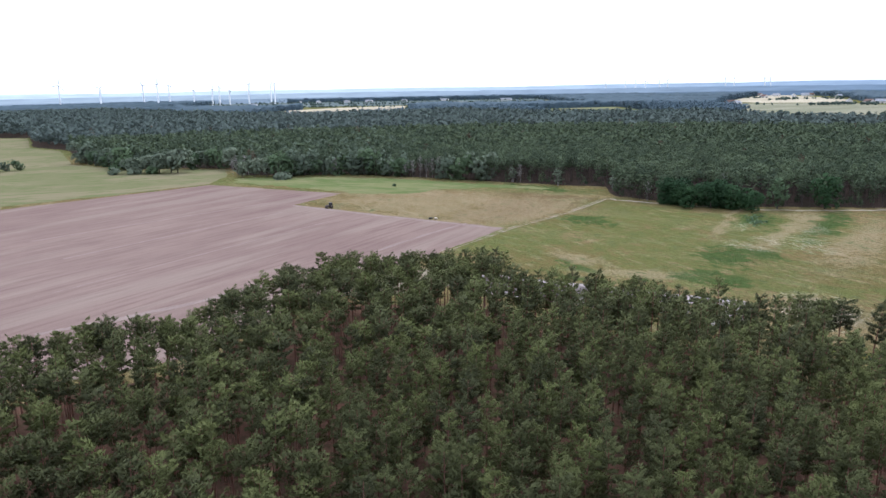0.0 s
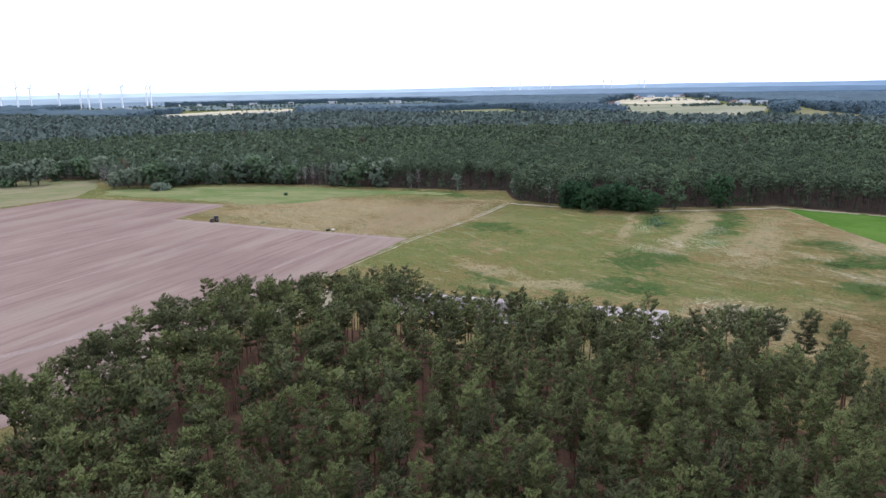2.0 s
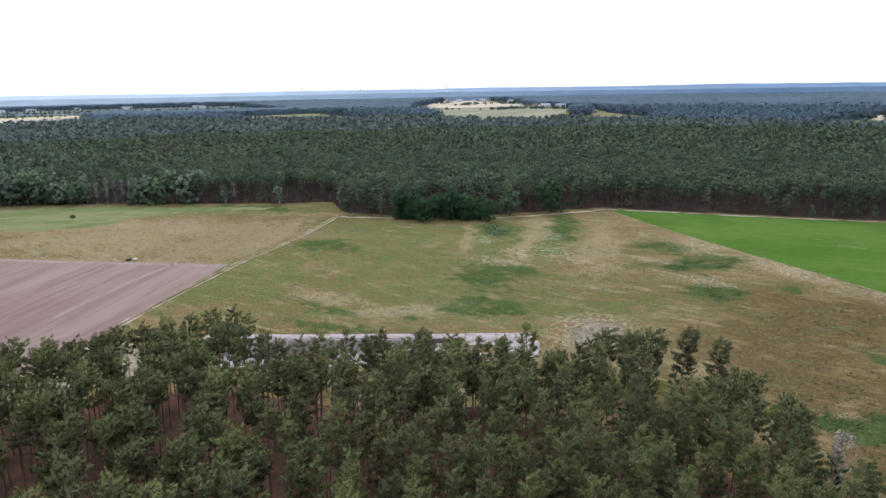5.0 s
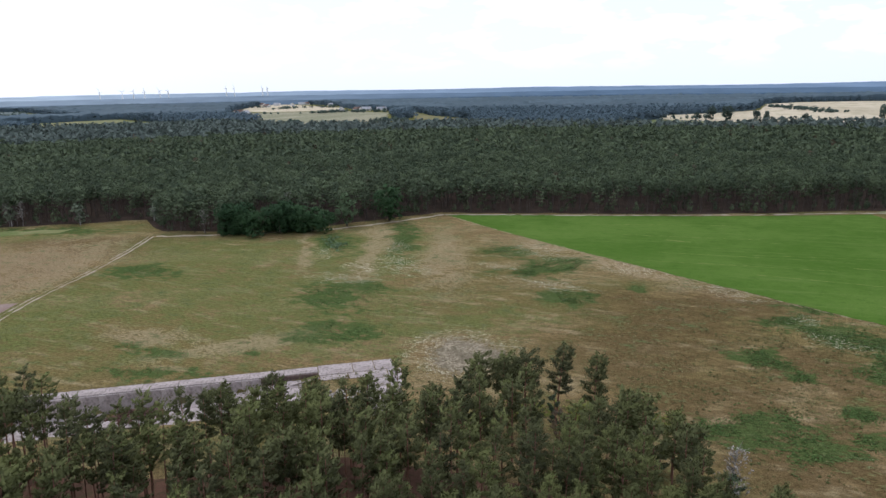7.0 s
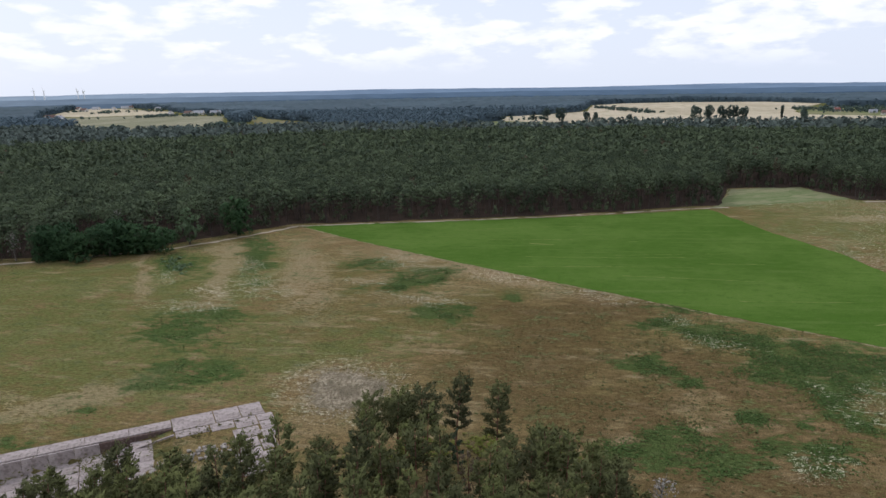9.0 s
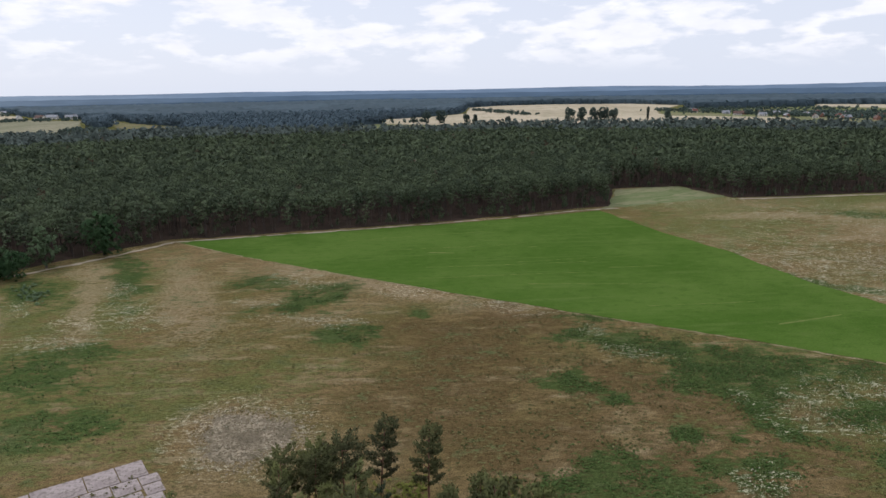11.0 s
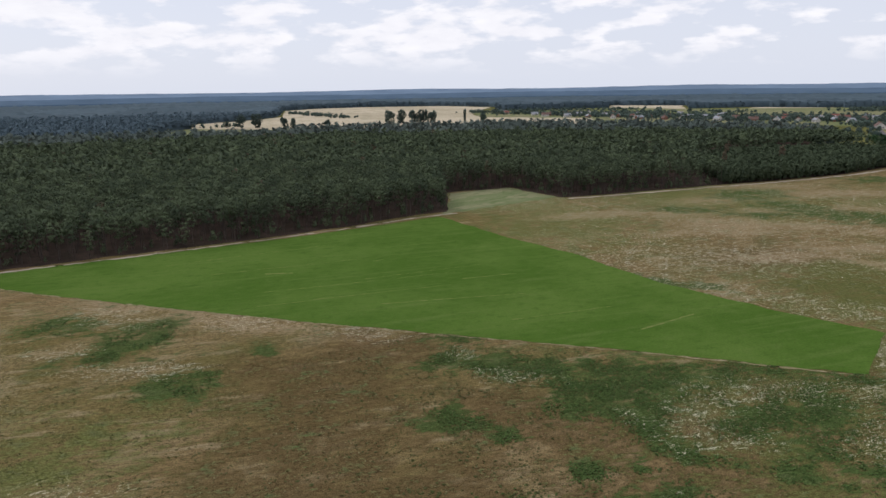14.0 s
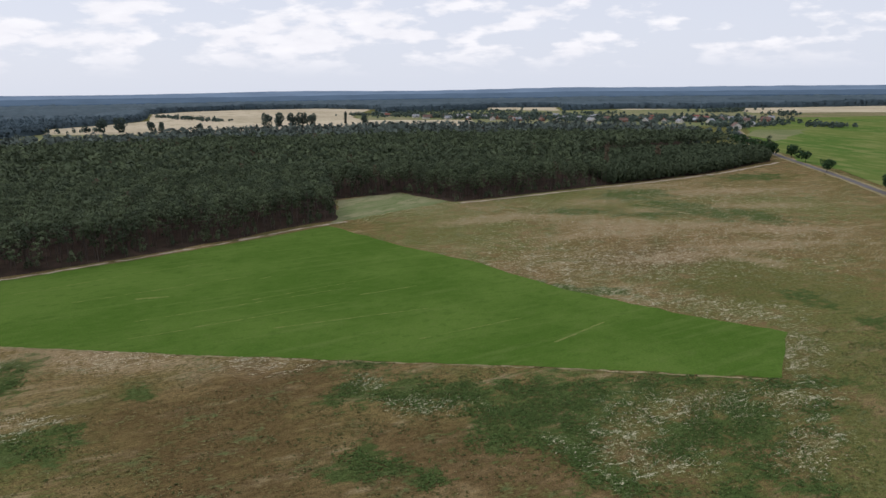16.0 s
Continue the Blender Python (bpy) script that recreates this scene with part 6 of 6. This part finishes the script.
def bed_spot(q, a, grow=1.0):
    c, s = math.cos(radians(BED[4])), math.sin(radians(BED[4]))
    q *= 0.92 + 0.13 * math.sin(3 * a + 1) + 0.07 * math.sin(7 * a)
    u, v = q * BED[2] * grow * math.cos(a), q * BED[3] * grow * math.sin(a)
    return BED[0] + u * c - v * s, BED[1] + u * s + v * c


sheet("stone_bed", [bed_spot(1.0, radians(12 * k)) for k in range(30)], 0.045, GRAVEL, "bare grey stony soil under the field stones", "stony ground", 2, 0.35, 33)
hv, hf, n = [], [], 0
for k in range(5200):
    a = r.uniform(0, 6.283)
    q = math.sqrt(r.uniform(0, 1)) * (1 + 0.10 * r.normal())
    x, y = bed_spot(q, a, 1.0 if k < 3600 else 1.42)
    size = r.uniform(0.08, 0.26) * (1.0 if k < 3600 else 0.8)
    p = (r.normal(size=(6, 3)) * 0.15 + np.array([(1, 0, 0), (-1, 0, 0), (0, 1, 0), (0, -1, 0), (0, 0, 0.5), (0, 0, -0.4)])) * size + np.array((x, y, 0.08 + 0.2 * max(0, 1 - q * q) * r.uniform(0.2, 1)))
    hv.append(p)
    hf.append(np.array([(0, 2, 4), (2, 1, 4), (1, 3, 4), (3, 0, 4), (2, 0, 5), (1, 2, 5), (3, 1, 5), (0, 3, 5)]) + n)
    n += 6
stone_up = np.concatenate([(p - p.mean(0)) / (np.abs(p - p.mean(0)).max() + 1e-6) + np.array((0, 0, 0.6)) for p in hv])
tagged(part("stone_spread", (np.concatenate(hv), np.concatenate(hf), {"normals": unit(stone_up)}), STONES), "grey spread of field stones and dry stalks", "stones", kind="stuff")


# ---- weeds, tussocks and flowers ----
def tufts(rows, per_area, w, h, leaf, name, label, category, tris=7, fall=0.85, seed=31):
    q = np.random.default_rng(seed)
    spots = []
    for x, y, a, b, turn in rows:
        n = int(math.pi * a * b * per_area)
        t, k = q.uniform(0, 6.283, n), np.sqrt(q.uniform(0, 1, n)) * (1 + 0.25 * q.normal(size=n)) * 1.05
        u, v = a * k * np.cos(t), b * k * np.sin(t)
        c, s = math.cos(radians(turn)), math.sin(radians(turn))
        spots.append(np.c_[x + u * c - v * s, y + u * s + v * c])
    spots = np.concatenate(spots)
    clump = np.array([noise.noise(Vector((x * 0.16, y * 0.16, 1.0))) for x, y in spots])
    spots = spots[clump > q.normal(-0.05, 0.18, len(spots))]
    spots = spots[~inside(spots[:, 0], spots[:, 1], GREEN_CROP)]
    n = len(spots)
    s = q.uniform(0.6, 1.4, n)
    v, f, spray, lit = leaves(np.c_[spots, np.full(n, h * 0.35)], s * w * 0.5, tris, w * 0.55, q, h / w, 1.4, None, 1.0, 0.55, 1.5)
    v[:, 2] = np.maximum(v[:, 2], 0.01)
    return tagged(part(name, (v, f, {"spray": spray, "tint": np.repeat(q.uniform(0, 0.99, n), tris * 3), "normals": lit}), leaf), label, category, kind="stuff")


tufts(WEEDS_NORTH, 1.0, 0.45, 0.2, WEED, "weeds", "dark green weeds growing in patches of the meadow", "weeds", 6, seed=31)
tufts([(x, y, a * 1.1, b * 1.1, t) for x, y, a, b, t in WEEDS_MID + WEEDS_EAST], 3.6, 0.42, 0.24, WEED, "weeds", "dark green weeds growing in patches of the meadow", "weeds", 5, seed=32)
tufts([(150, 130, 75, 50, 60), (110, 210, 60, 40, 40), (170, 200, 40, 60, 0)], 0.22, 0.36, 0.2, TUSSOCK, "tussocks", "olive grass tussocks strewn over the dry meadow", "grass", 5, seed=33)
tufts([(150, 120, 45, 50, 60)], 0.22, 0.42, 0.10, DARKTUFT, "weeds", "scattered low dark weeds in the dry meadow", "weeds", 5, seed=34)
tufts([(165, 66, 22, 24, 0), (200, 22, 16, 14, 0)], 2.0, 0.34, 0.18, WEED, "weeds", "thin green weeds among dry stalks", "weeds", 5, seed=39)
tufts([(162, 70, 20, 20, 0), (196, 30, 14, 14, 0)], 1.2, 0.36, 0.25, STALKS, "stalks", "pale dry stalks among the weeds", "grass", 4, seed=40)
tufts([(150, 125, 40, 45, 60), (110, 115, 20, 24, 0)], 0.06, 0.6, 0.16, DARKTUFT, "weeds", "scattered bushy weeds in the dry meadow", "weeds", 8, seed=38)
tufts([(99, 175, 14.5, 10.5, 65)], 0.5, 0.4, 0.2, STALKS, "tussocks", "dry stalks and grass among the field stones", "grass", 5, seed=36)
FERN = foliage("yellow_green_growth", (0.11, 0.13, 0.025), (0.15, 0.165, 0.035), (0.20, 0.21, 0.05))
tufts([(84, 152, 6, 4, -40), (90, 146, 6, 4, -40), (97, 140, 4, 4, 0), (103, 127, 3, 4, 0)], 3.0, 0.6, 0.5, FERN, "undergrowth", "yellow-green low growth in the clearing under the rim pines", "undergrowth", 6, seed=41)
slab_rows = [(*at(11.6 + 2.0 * i, 6.0 + 3.5 * j)[:2], 2.6, 0.4, turn_u + 90 * (i % 2)) for i in range(2) for j in range(6)] + [(*at(5, 8)[:2], 4.0, 2.5, turn_u), (*at(6, 16)[:2], 3.0, 5.0, turn_u)] + [(*at(-30 + 9.0 * j, 10)[:2], 4.0, 3.0, turn_u) for j in range(4)]
tufts(slab_rows, 2.5, 0.4, 0.35, TUSSOCK, "tussocks", "grass growing in the joints of the concrete", "grass", 5, seed=37)
tufts([p for p in BLOOM_NORTH + BLOOM_EAST if p[0] < 220], 0.6, 0.30, 0.3, FLOWER, "flowers", "white flowering weeds in loose drifts", "flowers", 4, seed=35)


tufts([p for p in BLOOM_EAST if 220 <= p[0] < 390] + [(x, y, a * 0.9, b * 0.9, t) for x, y, a, b, t in BLOOM_THIN], 0.10, 0.55, 0.3, FLOWER, "flowers", "cream flowering weeds strewn over the far meadow", "flowers", 4, seed=42)
tufts([(150, 120, 45, 50, 60), (130, 200, 40, 50, 60)], 0.45, 0.34, 0.09, DARKTUFT, "weeds", "small olive weeds dotted over the dry meadow", "weeds", 4, seed=44)
tufts([(150, 120, 45, 50, 60), (130, 200, 40, 50, 60)], 0.22, 0.36, 0.12, STALKS, "stalks", "pale dry stalks dotted over the meadow", "grass", 4, seed=45)
tufts([(138, 300, 13, 4.5, 63)], 0.5, 1.1, 0.7, BROAD, "undergrowth", "dark rank weeds filling an old pit in the meadow", "weeds", 8, seed=46)


# ---- tractor and things at the field's edge ----
def tractor(x, y, turn):
    t = tagged(new("tractor"), "dark brown weathered tractor standing at the edge of the tilled field", "tractor")
    t.matrix_basis = pose(x, y, 0.04, 0, 0, turn)
    part("hood", box(1.0, 2.0, 0.9, 0, 1.25, 1.35, 0.12), WORNPAINT, t)
    part("chassis", box(0.6, 3.2, 0.45, 0, 0.4, 0.8, 0.06), DARKSTEEL, t)
    cab = part("cab", box(1.5, 1.5, 1.3, 0, -0.55, 2.05, 0.12), PANE, t, "dark glazed cab")
    part("cab_roof", box(1.65, 1.7, 0.18, 0, -0.55, 2.78, 0.06), WORNPAINT, cab)
    part("exhaust", tube([(0.35, 1.1, 1.7), (0.35, 1.1, 2.7)], (0.06, 0.05), 6), DARKSTEEL, t)
    for side in (-1, 1):
        part("mudguard", box(0.5, 1.5, 0.12, side * 0.85, -0.6, 1.72, 0.04), WORNPAINT, t)
        for yy, rad, wd in ((-0.6, 0.85, 0.5), (1.75, 0.55, 0.38)):
            wheel = part("wheel", tube([(side * 0.9 - wd / 2, yy, rad), (side * 0.9 - wd * 0.3, yy, rad), (side * 0.9 + wd * 0.3, yy, rad), (side * 0.9 + wd / 2, yy, rad)], (rad * 0.86, rad, rad, rad * 0.86), 18), RUBBER, t)
            part("rim", tube([(side * 0.9 - wd * 0.51, yy, rad), (side * 0.9 - wd * 0.49, yy, rad), (side * 0.9 + wd * 0.49, yy, rad), (side * 0.9 + wd * 0.51, yy, rad)], (0.02, rad * 0.85, rad * 0.85, 0.02), 14), WORNPAINT, wheel)


tractor(-57, 350.5, 125)
roller = tagged(new("field_roller"), "small dark field roller standing at the field's edge", "roller")
roller.matrix_basis = pose(-5.2, 316.2, 0.04, 0, 0, 30)
part("drum", tube([(-1.0, 0, 0.35), (-0.98, 0, 0.35), (0.98, 0, 0.35), (1.0, 0, 0.35)], (0.02, 0.34, 0.34, 0.02), 14), DARKSTEEL, roller)
part("drawbar", box(0.12, 1.6, 0.1, 0, 0.8, 0.42, 0.02), DARKSTEEL, roller)
part("cross_beam", box(2.1, 0.12, 0.12, 0, 0.02, 0.75, 0.02), DARKSTEEL, roller)
sack = tagged(part("bulk_sack", box(1.5, 1.0, 0.9, 0, 0, 0.45, 0.22), CANVAS), "pale bulk sack standing at the field's edge", "sack")
sack.matrix_basis = pose(-2.9, 315.4, 0.04, 0, 0, 25)
